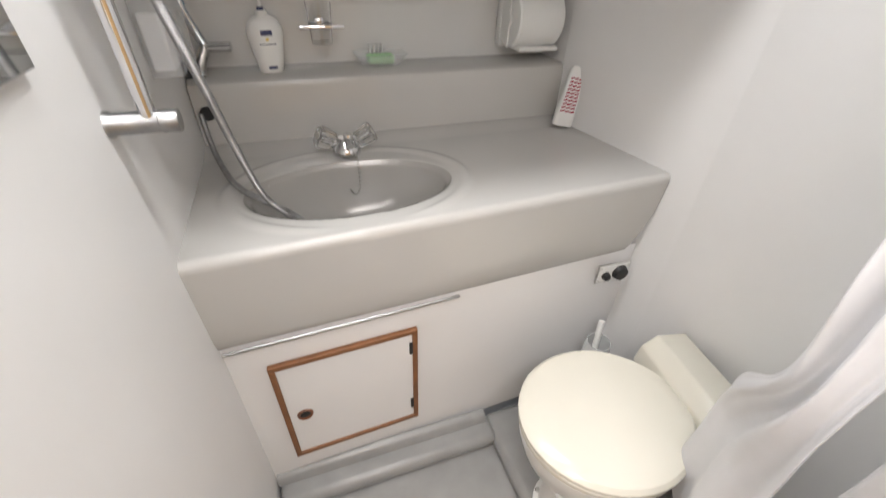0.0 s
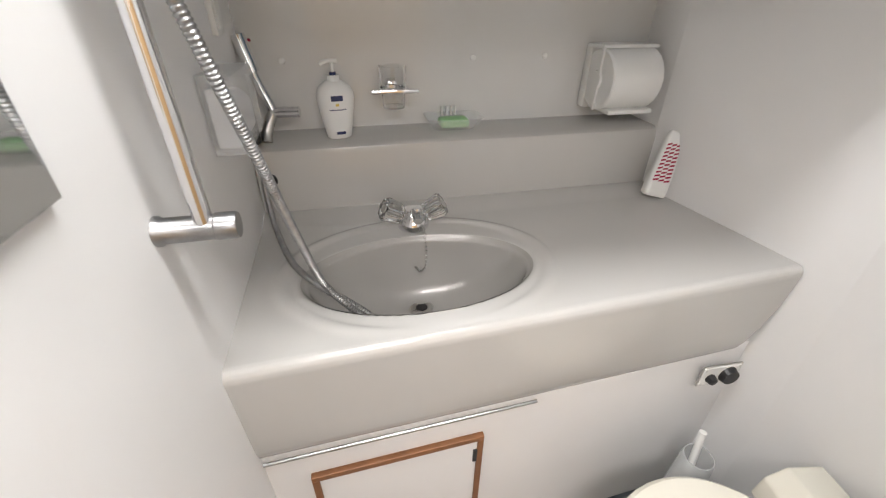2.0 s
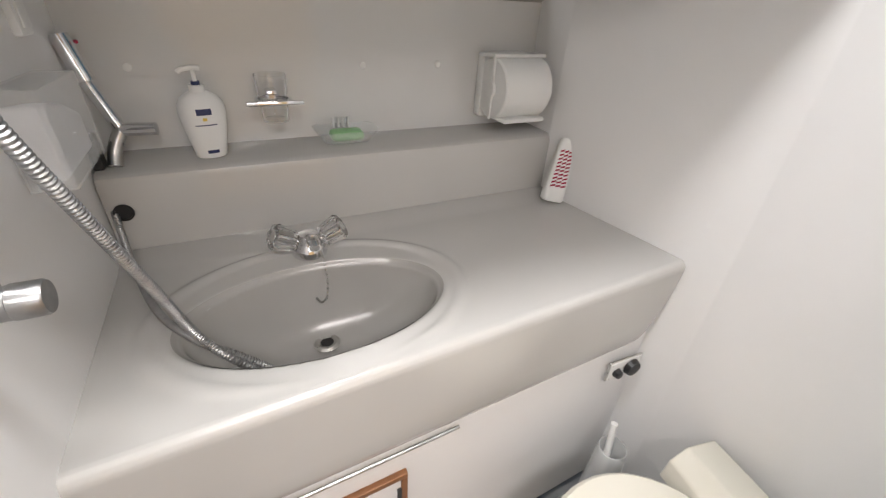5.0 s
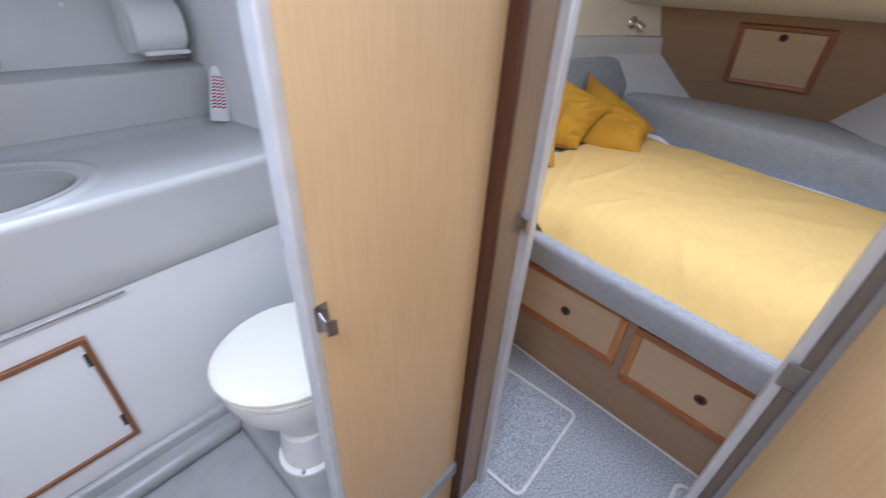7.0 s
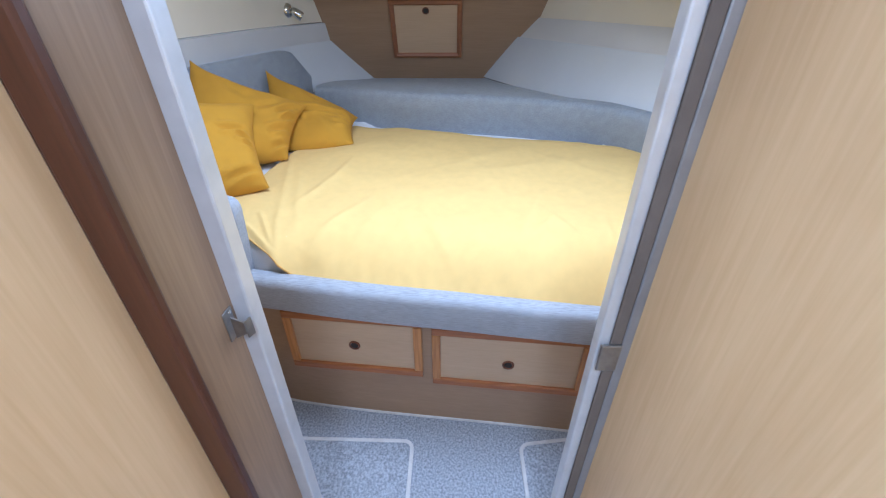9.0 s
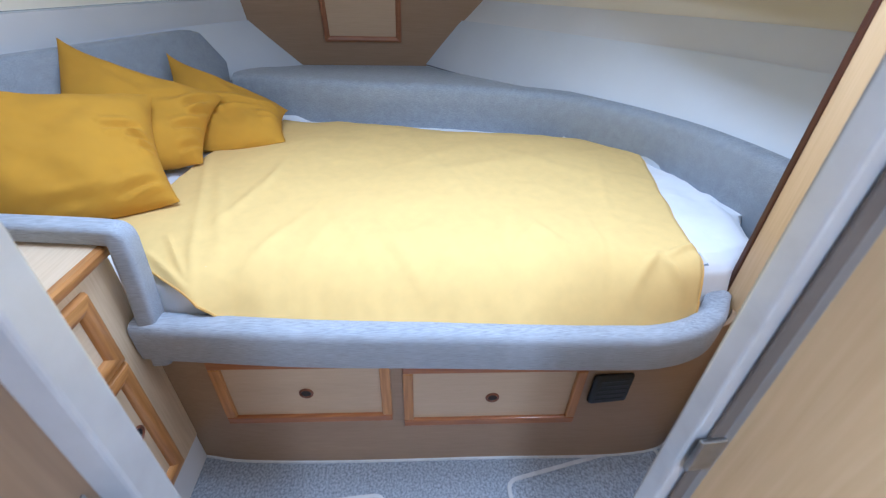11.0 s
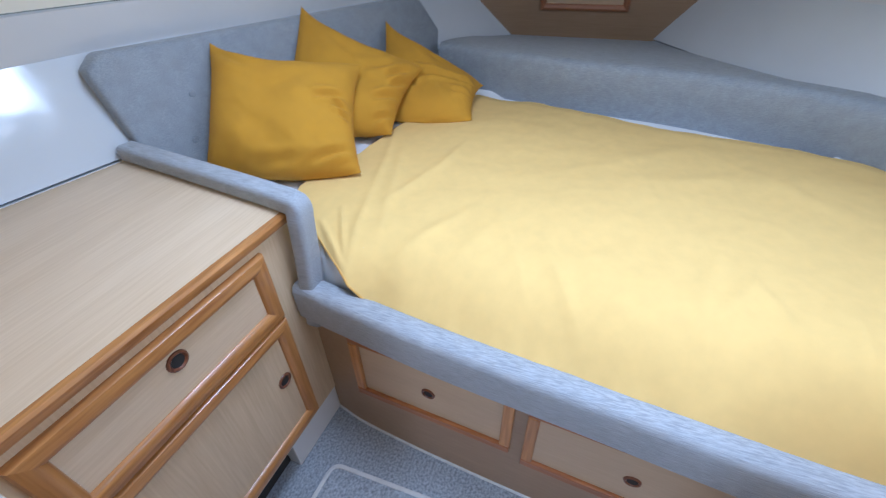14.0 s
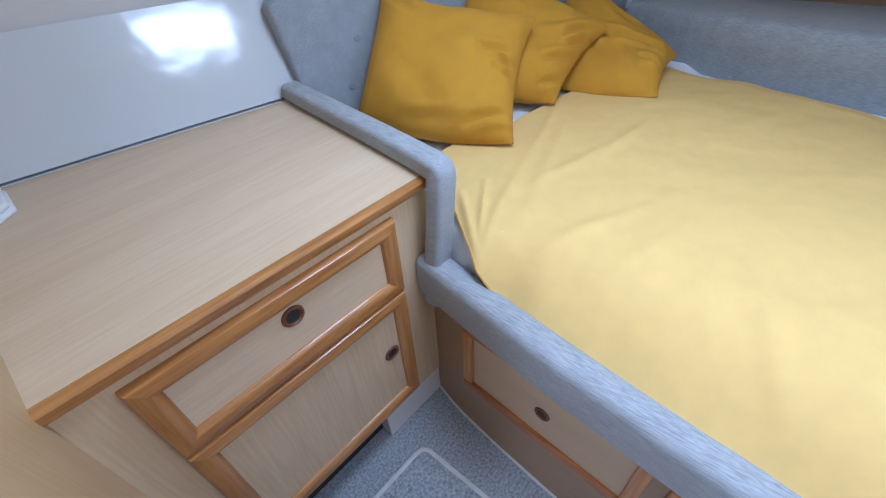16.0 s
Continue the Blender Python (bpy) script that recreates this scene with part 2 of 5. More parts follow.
def box(lo, hi, bev=0.0, seg=2, bm=None):
    bm = bm or bmesh.new()
    r = bmesh.ops.create_cube(bm, size=1)
    lo, hi = Vector(lo), Vector(hi)
    for v in r["verts"]:
        v.co = Vector([(lo[i] + hi[i]) / 2 + v.co[i] * (hi[i] - lo[i]) for i in range(3)])
    if bev:
        es = list({e for v in r["verts"] for e in v.link_edges})
        bmesh.ops.bevel(bm, geom=es, offset=bev, segments=seg, affect="EDGES", profile=0.5)
    return bm


def prism(outline, axis, a, b, bev=0.0, seg=2):
    """A flat outline (2D points) pulled from a to b along an axis; the outline's two axes are the others, in xyz order."""
    bm = bmesh.new()

    def place(p, h):
        c = list(p)
        c.insert("xyz".index(axis), h)
        return Vector(c)
    lo = [bm.verts.new(place(p, a)) for p in outline]
    hi = [bm.verts.new(place(p, b)) for p in outline]
    n = len(outline)
    bm.faces.new(lo), bm.faces.new(hi)
    for i in range(n):
        bm.faces.new((lo[i], lo[(i + 1) % n], hi[(i + 1) % n], hi[i]))
    bmesh.ops.recalc_face_normals(bm, faces=bm.faces)
    if bev:
        bmesh.ops.bevel(bm, geom=list(bm.edges), offset=bev, segments=seg, affect="EDGES", profile=0.5)
    return bm


def spline(pts, n):
    """Smooth curve through a few points."""
    p = [Vector(q) for q in pts]
    p = [2 * p[0] - p[1]] + p + [2 * p[-1] - p[-2]]
    out = []
    m = len(p) - 3
    for k in range(n + 1):
        u = k / n * m
        i = min(int(u), m - 1)
        t = u - i
        a, b, c, d = p[i:i + 4]
        out.append(0.5 * ((2 * b) + (c - a) * t + (2 * a - 5 * b + 4 * c - d) * t * t + (3 * b - a - 3 * c + d) * t ** 3))
    return out


def sweep(path, profile, closed=False, up=(0, 0, 1), cap=True):
    """A closed profile (side, up) carried along a path."""
    bm = bmesh.new()
    path = [Vector(p) for p in path]
    rings = []
    n = len(path)
    for i, p in enumerate(path):
        a, b = (path[(i - 1) % n], path[(i + 1) % n]) if closed else (path[max(i - 1, 0)], path[min(i + 1, n - 1)])
        t = (b - a).normalized()
        side = t.cross(Vector(up))
        if side.length < 1e-4:
            side = Vector((1, 0, 0))
        side.normalize()
        u = side.cross(t)
        rings.append([bm.verts.new(p + side * q[0] + u * q[1]) for q in profile])
    m = len(profile)
    for i in range(n if closed else n - 1):
        r, s = rings[i], rings[(i + 1) % n]
        for k in range(m):
            bm.faces.new((r[k], r[(k + 1) % m], s[(k + 1) % m], s[k]))
    if cap and not closed:
        bm.faces.new(rings[0]), bm.faces.new(rings[-1])
    return bm


def circle(r, n=12):
    return [(r * math.cos(2 * math.pi * k / n), r * math.sin(2 * math.pi * k / n)) for k in range(n)]


def rounded(w, h, r, n=4):
    out = []
    for cx, cy, a0 in ((w / 2 - r, h / 2 - r, 0), (-w / 2 + r, h / 2 - r, 90), (-w / 2 + r, -h / 2 + r, 180), (w / 2 - r, -h / 2 + r, 270)):
        for k in range(n + 1):
            a = radians(a0 + 90 * k / n)
            out.append((cx + r * math.cos(a), cy + r * math.sin(a)))
    return out


def tube(path, r, n=12, closed=False):
    path = [Vector(p) for p in path]
    t = (path[-1] - path[0]).normalized()
    up = (0, 0, 1) if abs(t.z) < 0.9 else (0, 1, 0)
    return sweep(path, circle(r, n), closed, up)


def lathe(profile, n=32, m=None):
    """(radius, height) points turned round z, then moved by m."""
    bm = bmesh.new()
    rings = []
    for r, h in profile:
        if r < 1e-5:
            rings.append([bm.verts.new((0, 0, h))])
        else:
            rings.append([bm.verts.new((r * math.cos(2 * math.pi * k / n), r * math.sin(2 * math.pi * k / n), h)) for k in range(n)])
    for a, b in zip(rings, rings[1:]):
        for k in range(n):
            f = []
            for v in (a[k % len(a)], a[(k + 1) % len(a)], b[(k + 1) % len(b)], b[k % len(b)]):
                if v not in f:
                    f.append(v)
            if len(f) > 2:
                bm.faces.new(f)
    if m is not None:
        bmesh.ops.transform(bm, matrix=m, verts=bm.verts)
    return bm


def grid(nu, nv, fn):
    bm = bmesh.new()
    v = [[bm.verts.new(fn(i / nu, j / nv)) for j in range(nv + 1)] for i in range(nu + 1)]
    for i in range(nu):
        for j in range(nv):
            bm.faces.new((v[i][j], v[i + 1][j], v[i + 1][j + 1], v[i][j + 1]))
    return bm


def solid(bm, t):
    bmesh.ops.recalc_face_normals(bm, faces=bm.faces)
    bmesh.ops.solidify(bm, geom=list(bm.faces), thickness=t)
    return bm


def smooth01(t):
    t = max(0.0, min(1.0, t))
    return t * t * (3 - 2 * t)


def lerp(a, b, t):
    return a + (b - a) * t


def wall(name, outline, axis, a, b, mat, bev=0.0):
    ob = part(name, prism(outline, axis, a, b, bev), mat)
    return tagged(ob, kind="structure")


# ---- setting: washroom ----
def front_y(x):
    return 1.841 + 0.043 * (x - 0.708)


HF = 0.29   # washroom floor
tagged(part("floor_washroom", box((0.66, 1.20, HF - 0.10), (1.82, 2.5, HF - 0.045)), TRAY), kind="structure")
tagged(part("floor_toilet_plinth", box((1.335, 1.238, HF - 0.05), (1.80, 1.87, HF), 0.03, 5), TRAY, smooth=True), kind="structure")
tagged(part("floor_shower_ledge", box((0.713, 1.775, HF - 0.05), (1.352, 1.872, HF + 0.004), 0.026, 5), TRAY, smooth=True), kind="structure")
wall("wall_washroom_aft", [(1.17, 0.2), (2.56, 0.2), (2.56, 2.08), (1.17, 2.08)], "x", 0.66, 0.71, LAM)
# partition between washroom and cabin: two leaves in plan
wall("wall_partition", [(1.772, 1.80), (1.757, 1.885), (1.69, 2.30), (1.69, 2.42), (1.69, 2.6), (1.83, 2.6), (1.83, 1.24), (1.80, 1.24)], "z", 0.0, 2.08, LAM)
wall("wall_washroom_back", [(0.70, 1.20), (1.70, 1.20), (1.70, 1.378), (0.70, 1.378)], "y", 2.4285, 2.45, PANEL)
wall("wall_washroom_back_upper", [(0.70, 1.3782), (1.70, 1.3782), (1.70, 1.53), (0.70, 1.53)], "y", 2.419, 2.45, PANEL)
# sloped cove above, up to the window wall
cove = [(2.422, 1.53), (2.40, 1.545), (2.40, 1.56), (2.53, 1.62), (2.58, 1.62), (2.58, 1.50), (2.45, 1.50), (2.45, 1.53)]
wall("trim_window_ledge", cove, "x", 0.70, 1.70, GEL)
for nm, x0, x1, z0, z1 in (("wall_window_left", 0.70, 0.90, 1.62, 2.08), ("wall_window_right", 1.54, 1.70, 1.62, 2.08), ("wall_window_top", 0.90, 1.54, 1.92, 2.08), ("wall_window_bottom", 0.90, 1.54, 1.62, 1.66)):
    tagged(part(nm, box((x0, 2.53, z0), (x1, 2.58, z1)), LAM), kind="structure")
tagged(part("ceiling_washroom", box((0.66, 1.17, 2.08), (1.83, 2.6, 2.12)), LAM), kind="structure")
# Unseen board added to keep the overhead lamp off the washroom's back.
tagged(part("trim_light_baffle", box((0.71, 1.79, 1.67), (1.76, 1.83, 2.08), 0.006), LAM), kind="structure")
# wall between washroom and passage, with the door opening
tagged(part("wall_washroom_door_side", box((1.349, 1.225, 0.0), (1.80, 1.243, 2.08)), LAM), kind="structure")
tagged(part("wall_washroom_door_jamb", box((0.40, 1.20, 0.0), (0.76, 1.235, 2.08)), LAM), kind="structure")
tagged(part("wall_washroom_door_head", box((0.76, 1.20, 1.96), (1.345, 1.235, 2.08)), LAM), kind="structure")
tagged(part("threshold_washroom", box((0.76, 1.20, 0.0), (1.332, 1.255, HF + 0.03), 0.008), ALU), kind="structure")
# passage
tagged(part("wall_passage_panel", box((1.349, 1.213, 0.0), (1.731, 1.225, 2.08)), OAKV), kind="structure")
tagged(part("trim_passage_corner", box((1.730, 1.180, 0.0), (1.745, 1.214, 2.08), 0.004), MAHO), kind="structure")
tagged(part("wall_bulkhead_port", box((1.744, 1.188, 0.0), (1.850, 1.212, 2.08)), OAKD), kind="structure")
tagged(part("wall_bulkhead_partition", box((1.805, 1.2, 0.0), (1.832, 1.3, 2.08)), OAKV), kind="structure")
tagged(part("wall_partition_cabin_face", box((1.831, 1.20, 0.0), (1.836, 2.50, 1.9)), OAKV), kind="structure")
tagged(part("trim_door_jamb_port", box((1.846, 1.166, 0.0), (1.876, 1.194, 2.0), 0.003), ALU), kind="structure")
tagged(part("trim_washroom_jamb", box((1.332, 1.213, 0.0), (1.350, 1.245, 2.0), 0.004), ALU), kind="structure")
tagged(part("wall_bulkhead_starboard", box((1.895, -0.6, 0.0), (1.935, 0.612, 2.08)), OAKV), kind="structure")
tagged(part("wall_bulkhead_head", box((1.872, 0.612, 1.93), (1.92, 1.2, 2.08)), LAM), kind="structure")
tagged(part("floor_passage", box((0.2, 0.2, -0.06), (1.83, 1.2, -0.001)), CARPET), kind="structure")
# Wall pieces leave an opening that only serves the side fill lamp.
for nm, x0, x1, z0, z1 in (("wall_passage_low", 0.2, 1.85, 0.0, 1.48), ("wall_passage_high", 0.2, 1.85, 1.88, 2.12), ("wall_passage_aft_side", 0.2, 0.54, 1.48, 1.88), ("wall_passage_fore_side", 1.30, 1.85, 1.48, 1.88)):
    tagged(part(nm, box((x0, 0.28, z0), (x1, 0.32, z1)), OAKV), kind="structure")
tagged(part("wall_passage_aft", box((0.2, 0.28, 0.0), (0.24, 1.2, 2.12)), OAKV), kind="structure")
# Ceiling pieces leave a made-up gap round the overhead fill lamp.
for nm, x0, x1, y0, y1 in (("ceiling_passage_fore", 1.17, 1.9, 0.28, 1.2), ("ceiling_passage_aft", 0.2, 0.53, 0.28, 1.2), ("ceiling_passage_port", 0.53, 1.17, 0.99, 1.2), ("ceiling_passage_starboard", 0.53, 1.17, 0.28, 0.45)):
    tagged(part(nm, box((x0, y0, 2.08), (x1, y1, 2.12)), LINING), kind="structure")

# ---- setting: cabin ----
tagged(part("floor_cabin", box((1.80, -0.7, -0.06), (4.9, 2.8, 0.0)), CARPET), kind="structure")


def curve_y(knots):
    """A smooth side line y(x) through a few stations."""
    pts = spline([(x, y, 0) for x, y in knots], 80)

    def y_at(x):
        for p, q in zip(pts, pts[1:]):
            if min(p.x, q.x) <= x <= max(p.x, q.x):
                return lerp(p.y, q.y, (x - p.x) / (q.x - p.x + 1e-9))
        return pts[0].y if abs(x - pts[0].x) < abs(x - pts[-1].x) else pts[-1].y
    return y_at


port_low = curve_y([(1.7, 2.45), (2.0, 2.405), (2.65, 2.295), (3.4, 2.14), (4.0, 1.98), (4.35, 1.77), (4.70, 1.505), (4.85, 1.40)])
port_y = curve_y([(1.7, 2.56), (2.1, 2.50), (2.83, 2.385), (3.34, 2.23), (4.0, 2.06), (4.35, 1.92), (4.60, 1.765), (4.85, 1.60)])
star_low = curve_y([(4.80, 0.74), (4.70, 0.687), (4.35, 0.50), (3.80, 0.17), (3.55, 0.03), (3.3, -0.12), (3.0, -0.23), (2.5, -0.27), (1.8, -0.30)])
star_y = curve_y([(4.80, 0.60), (4.55, 0.45), (4.13, 0.165), (3.75, -0.065), (3.4, -0.28), (3.0, -0.42), (2.5, -0.47), (1.8, -0.48)])


def hull(name, low, high, z0, z1, x0, x1, mat):
    """A strip of hull side between two heights, from the side line low to the side line high."""
    def at(u, v):
        x = lerp(x0, x1, u)
        return (x, lerp(low(x), high(x), v), lerp(z0, z1, v))
    return tagged(part(name, solid(grid(40, 4, at), 0.02), mat, smooth=True), kind="structure")


def shifted(fn, o):
    return lambda x: fn(x) + o


hull("wall_port_panel", port_low, port_y, 0.862, 1.128, 1.80, 4.74, HULLW)
hull("wall_port_band", shifted(port_y, 0.012), shifted(port_y, -0.015), 1.120, 1.25, 1.80, 4.72, HULLV)
hull("wall_port_lining", shifted(port_y, 0.0), shifted(port_y, -0.03), 1.255, 1.62, 1.80, 4.72, LINING)
hull("wall_port_lower", shifted(port_low, 0.004), shifted(port_low, 0.004), 0.0, 0.862, 1.80, 4.74, HULLW)
hull("wall_starboard_panel", star_low, star_y, 0.878, 1.15, 1.86, 4.78, HULLW)
hull("wall_starboard_band", shifted(star_y, -0.012), shifted(star_y, -0.09), 1.143, 1.265, 1.86, 4.78, HULLV)
hull("wall_starboard_lining", shifted(star_y, -0.10), shifted(star_y, -0.12), 1.27, 1.62, 1.86, 4.78, LINING)
hull("wall_starboard_lower", shifted(star_low, -0.004), shifted(star_low, -0.004), 0.0, 0.878, 1.86, 4.74, HULLW)
bow = [(0.60, 0.80), (1.60, 0.80), (1.90, 1.10), (2.10, 1.30), (2.10, 1.60), (0.10, 1.60), (0.10, 1.30), (0.35, 1.10)]
bw = prism(bow, "x", -0.02, 0.02)
for v in bw.verts:
    v.co.x += 4.70 - 0.40 * (v.co.z - 0.872)
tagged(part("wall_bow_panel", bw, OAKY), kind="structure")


def roof(u, v):
    x, y = lerp(1.84, 4.95, u), lerp(-0.75, 2.75, v)
    rise = smooth01((4.35 - x) / 1.7) * smooth01((y - 0.05) / 0.45) * smooth01((2.25 - y) / 0.4)
    return (x, y, 1.43 + 0.02 * (4.5 - x) + 0.45 * rise)


rf = grid(62, 70, roof)
# The second opening is added for the coachroof fill lamp.
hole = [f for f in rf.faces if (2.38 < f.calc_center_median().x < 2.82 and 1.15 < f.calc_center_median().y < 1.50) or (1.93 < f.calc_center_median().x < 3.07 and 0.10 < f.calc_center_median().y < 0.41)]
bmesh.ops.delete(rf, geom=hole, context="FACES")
tagged(part("ceiling_cabin", solid(rf, -0.03), LINING, smooth=True), kind="structure")


# ---- washroom things ----
def sub(name, bm, mat, parent, label="", smooth=False):
    """A part of a thing (or of a part), built in world metres."""
    base = parent.parent.location if parent.parent else Vector((0, 0, 0))
    if parent.type == "EMPTY":
        return part(name, under(parent, bm), mat, parent, label, smooth)
    bmesh.ops.translate(bm, vec=-base, verts=bm.verts)
    return part(name, bm, mat, parent, label, smooth)


def vanity():
    t = thing("vanity_unit", (1.22, 1.9, HF), "white moulded gelcoat vanity with an oval basin and splashback", "vanity")
    cx, cy, rx, ry = 1.024, 2.022, 0.210, 0.118
    # worktop with the basin let into it
    nx, ny = 84, 48

    def top(u, v):
        x = lerp(0.704, 1.756 - 0.062 * v, u)
        y = lerp(front_y(x), 2.30, v)
        q = math.hypot((x - cx) / rx, (y - cy) / ry)
        z = 1.077
        if q < 1.0:
            z -= 0.010 + 0.132 * (1 - q ** 3.4) ** 0.9
        elif q < 1.09:
            z -= 0.010 * (1 - smooth01((q - 1.0) / 0.07))
        ring = abs(math.hypot((x - cx) / (rx + 0.045), (y - cy - 0.012) / (ry + 0.062)) - 1)
        if ring < 0.07 and q > 1.09:
            z += 0.005 * math.cos(ring / 0.07 * math.pi / 2) * smooth01((y - front_y(x) - 0.004) / 0.03)
        k = smooth01((y - 2.225) / 0.075)
        z += 0.012 * k
        return (x, y, z)
    bm = grid(nx * 2, ny * 2, top)
    inside = [f for f in bm.faces if math.hypot((f.calc_center_median().x - cx) / rx, (f.calc_center_median().y - cy) / ry) < 0.995]
    bmesh.ops.delete(bm, geom=inside, context="FACES")
    sub("worktop", bm, GEL, t, smooth=True)

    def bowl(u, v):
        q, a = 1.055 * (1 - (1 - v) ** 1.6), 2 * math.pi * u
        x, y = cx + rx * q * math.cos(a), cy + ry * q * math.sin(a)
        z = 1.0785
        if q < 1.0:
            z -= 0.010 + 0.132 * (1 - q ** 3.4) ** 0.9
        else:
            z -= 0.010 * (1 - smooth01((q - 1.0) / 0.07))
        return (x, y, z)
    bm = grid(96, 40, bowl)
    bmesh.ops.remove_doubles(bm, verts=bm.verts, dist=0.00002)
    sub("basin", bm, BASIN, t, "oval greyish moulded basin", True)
    # rounded front lip and apron
    prof = [(0.0, 1.0772), (-0.006, 1.0762), (-0.011, 1.0725), (-0.0145, 1.066), (-0.0155, 1.058), (-0.0145, 1.045), (-0.004, 0.88), (0.004, 0.852), (0.014, 0.846), (0.022, 0.846)]

    def apron(u, v):
        x = lerp(0.704, 1.754, u)
        k = v * (len(prof) - 1)
        i = min(int(k), len(prof) - 2)
        a, b = prof[i], prof[i + 1]
        o, z = lerp(a[0], b[0], k - i), lerp(a[1], b[1], k - i)
        # the right-hand end sweeps in towards the foot
        k2 = smooth01((1.03 - z) / 0.19)
        x = lerp(0.704, 1.756 - 0.045 * k2 * k2, u)
        return (x, front_y(x) + o, z)
    sub("apron", grid(60, 28, apron), GEL, t, smooth=True)
    # splashback with rounded crest and ledge behind
    sp = [(2.297, 1.085), (2.296, 1.215), (2.300, 1.230), (2.310, 1.237), (2.4295, 1.239), (2.4295, 1.085)]
    bm = prism(sp, "x", 0.712, 1.70)
    sub("splashback", bm, GEL, t, smooth=True)
    # lower panel, following the slight skew of the front
    y0 = front_y(0.95)

    def skew(bm):
        for v in bm.verts:
            v.co.y += 0.043 * (v.co.x - 0.95)
        return bm
    sub("front_panel", skew(box((0.706, y0 + 0.010, HF), (1.79, y0 + 0.025, 0.86))), LAM, t)
    edge = [(1.757 - 0.045 * smooth01((1.03 - z) / 0.19) ** 2, front_y(1.75) - 0.006 + 0.02 * smooth01((1.0 - z) / 0.15), z) for z in (1.06, 1.0, 0.96, 0.92, 0.89, 0.865, 0.848)]
    sub("sealant_bead", tube(edge, 0.004, 8), GEL, t, "white sealant bead", True)
    sub("trim_strip", tube([(0.715, front_y(0.715) - 0.004, 0.843), (1.221, front_y(1.221) - 0.004, 0.843)], 0.0035, 8), STEELD, t, "thin aluminium trim strip")
    sub("skirting_step", prism([(1.832, HF + 0.004), (1.838, HF + 0.026), (1.846, HF + 0.034), (1.86, HF + 0.036), (1.88, HF + 0.004)], "x", 0.713, 1.33), TRAY, t, "moulded skirting step", True)
    # locker door with a brown frame
    d = sub("locker_door", skew(box((0.792, y0 + 0.003, 0.41), (1.106, y0 + 0.011, 0.752), 0.002)), LAM, t, "white hinged locker door in a brown frame")
    for lo, hi in (((0.780, 0.751), (1.118, 0.765)), ((0.780, 0.397), (1.118, 0.411)), ((0.780, 0.411), (0.793, 0.751)), ((1.105, 0.411), (1.118, 0.751))):
        sub("door_frame", skew(box((lo[0], y0 - 0.002, lo[1]), (hi[0], y0 + 0.012, hi[1]), 0.002)), BRONZE, d, "narrow brown wooden frame")
    sub("finger_pull", skew(lathe([(0.0, 0.0005), (0.012, 0.0005), (0.0125, 0.002), (0.017, 0.0045), (0.0195, 0.0)], 24, Matrix.Translation((0.828, y0 + 0.0028, 0.567)) @ pose(0, 0, 0, 90))), RECESSW, d, "turned brown finger ring", True)
    sub("pull_hole", skew(lathe([(0.0, 0.0012), (0.0122, 0.0012)], 20, Matrix.Translation((0.828, y0 + 0.0028, 0.567)) @ pose(0, 0, 0, 90))), DARK, d)
    for z in (0.47, 0.70):
        sub("hinge", skew(box((1.097, y0 - 0.001, z - 0.02), (1.106, y0 + 0.005, z + 0.02), 0.001)), BLACK, d)
    # waste
    sub("drain", lathe([(0.0, 0.0015), (0.0128, 0.0015), (0.014, 0.004), (0.02, 0.005), (0.025, 0.001)], 28, Matrix.Translation((1.03, 2.066, 0.9425))), STEEL, t, "steel drain ring", True)
    sub("drain_hole", lathe([(0.0, 0.0), (0.0125, 0.0)], 20, Matrix.Translation((1.03, 2.066, 0.9452))), DARK, t)
    return t


vanity()


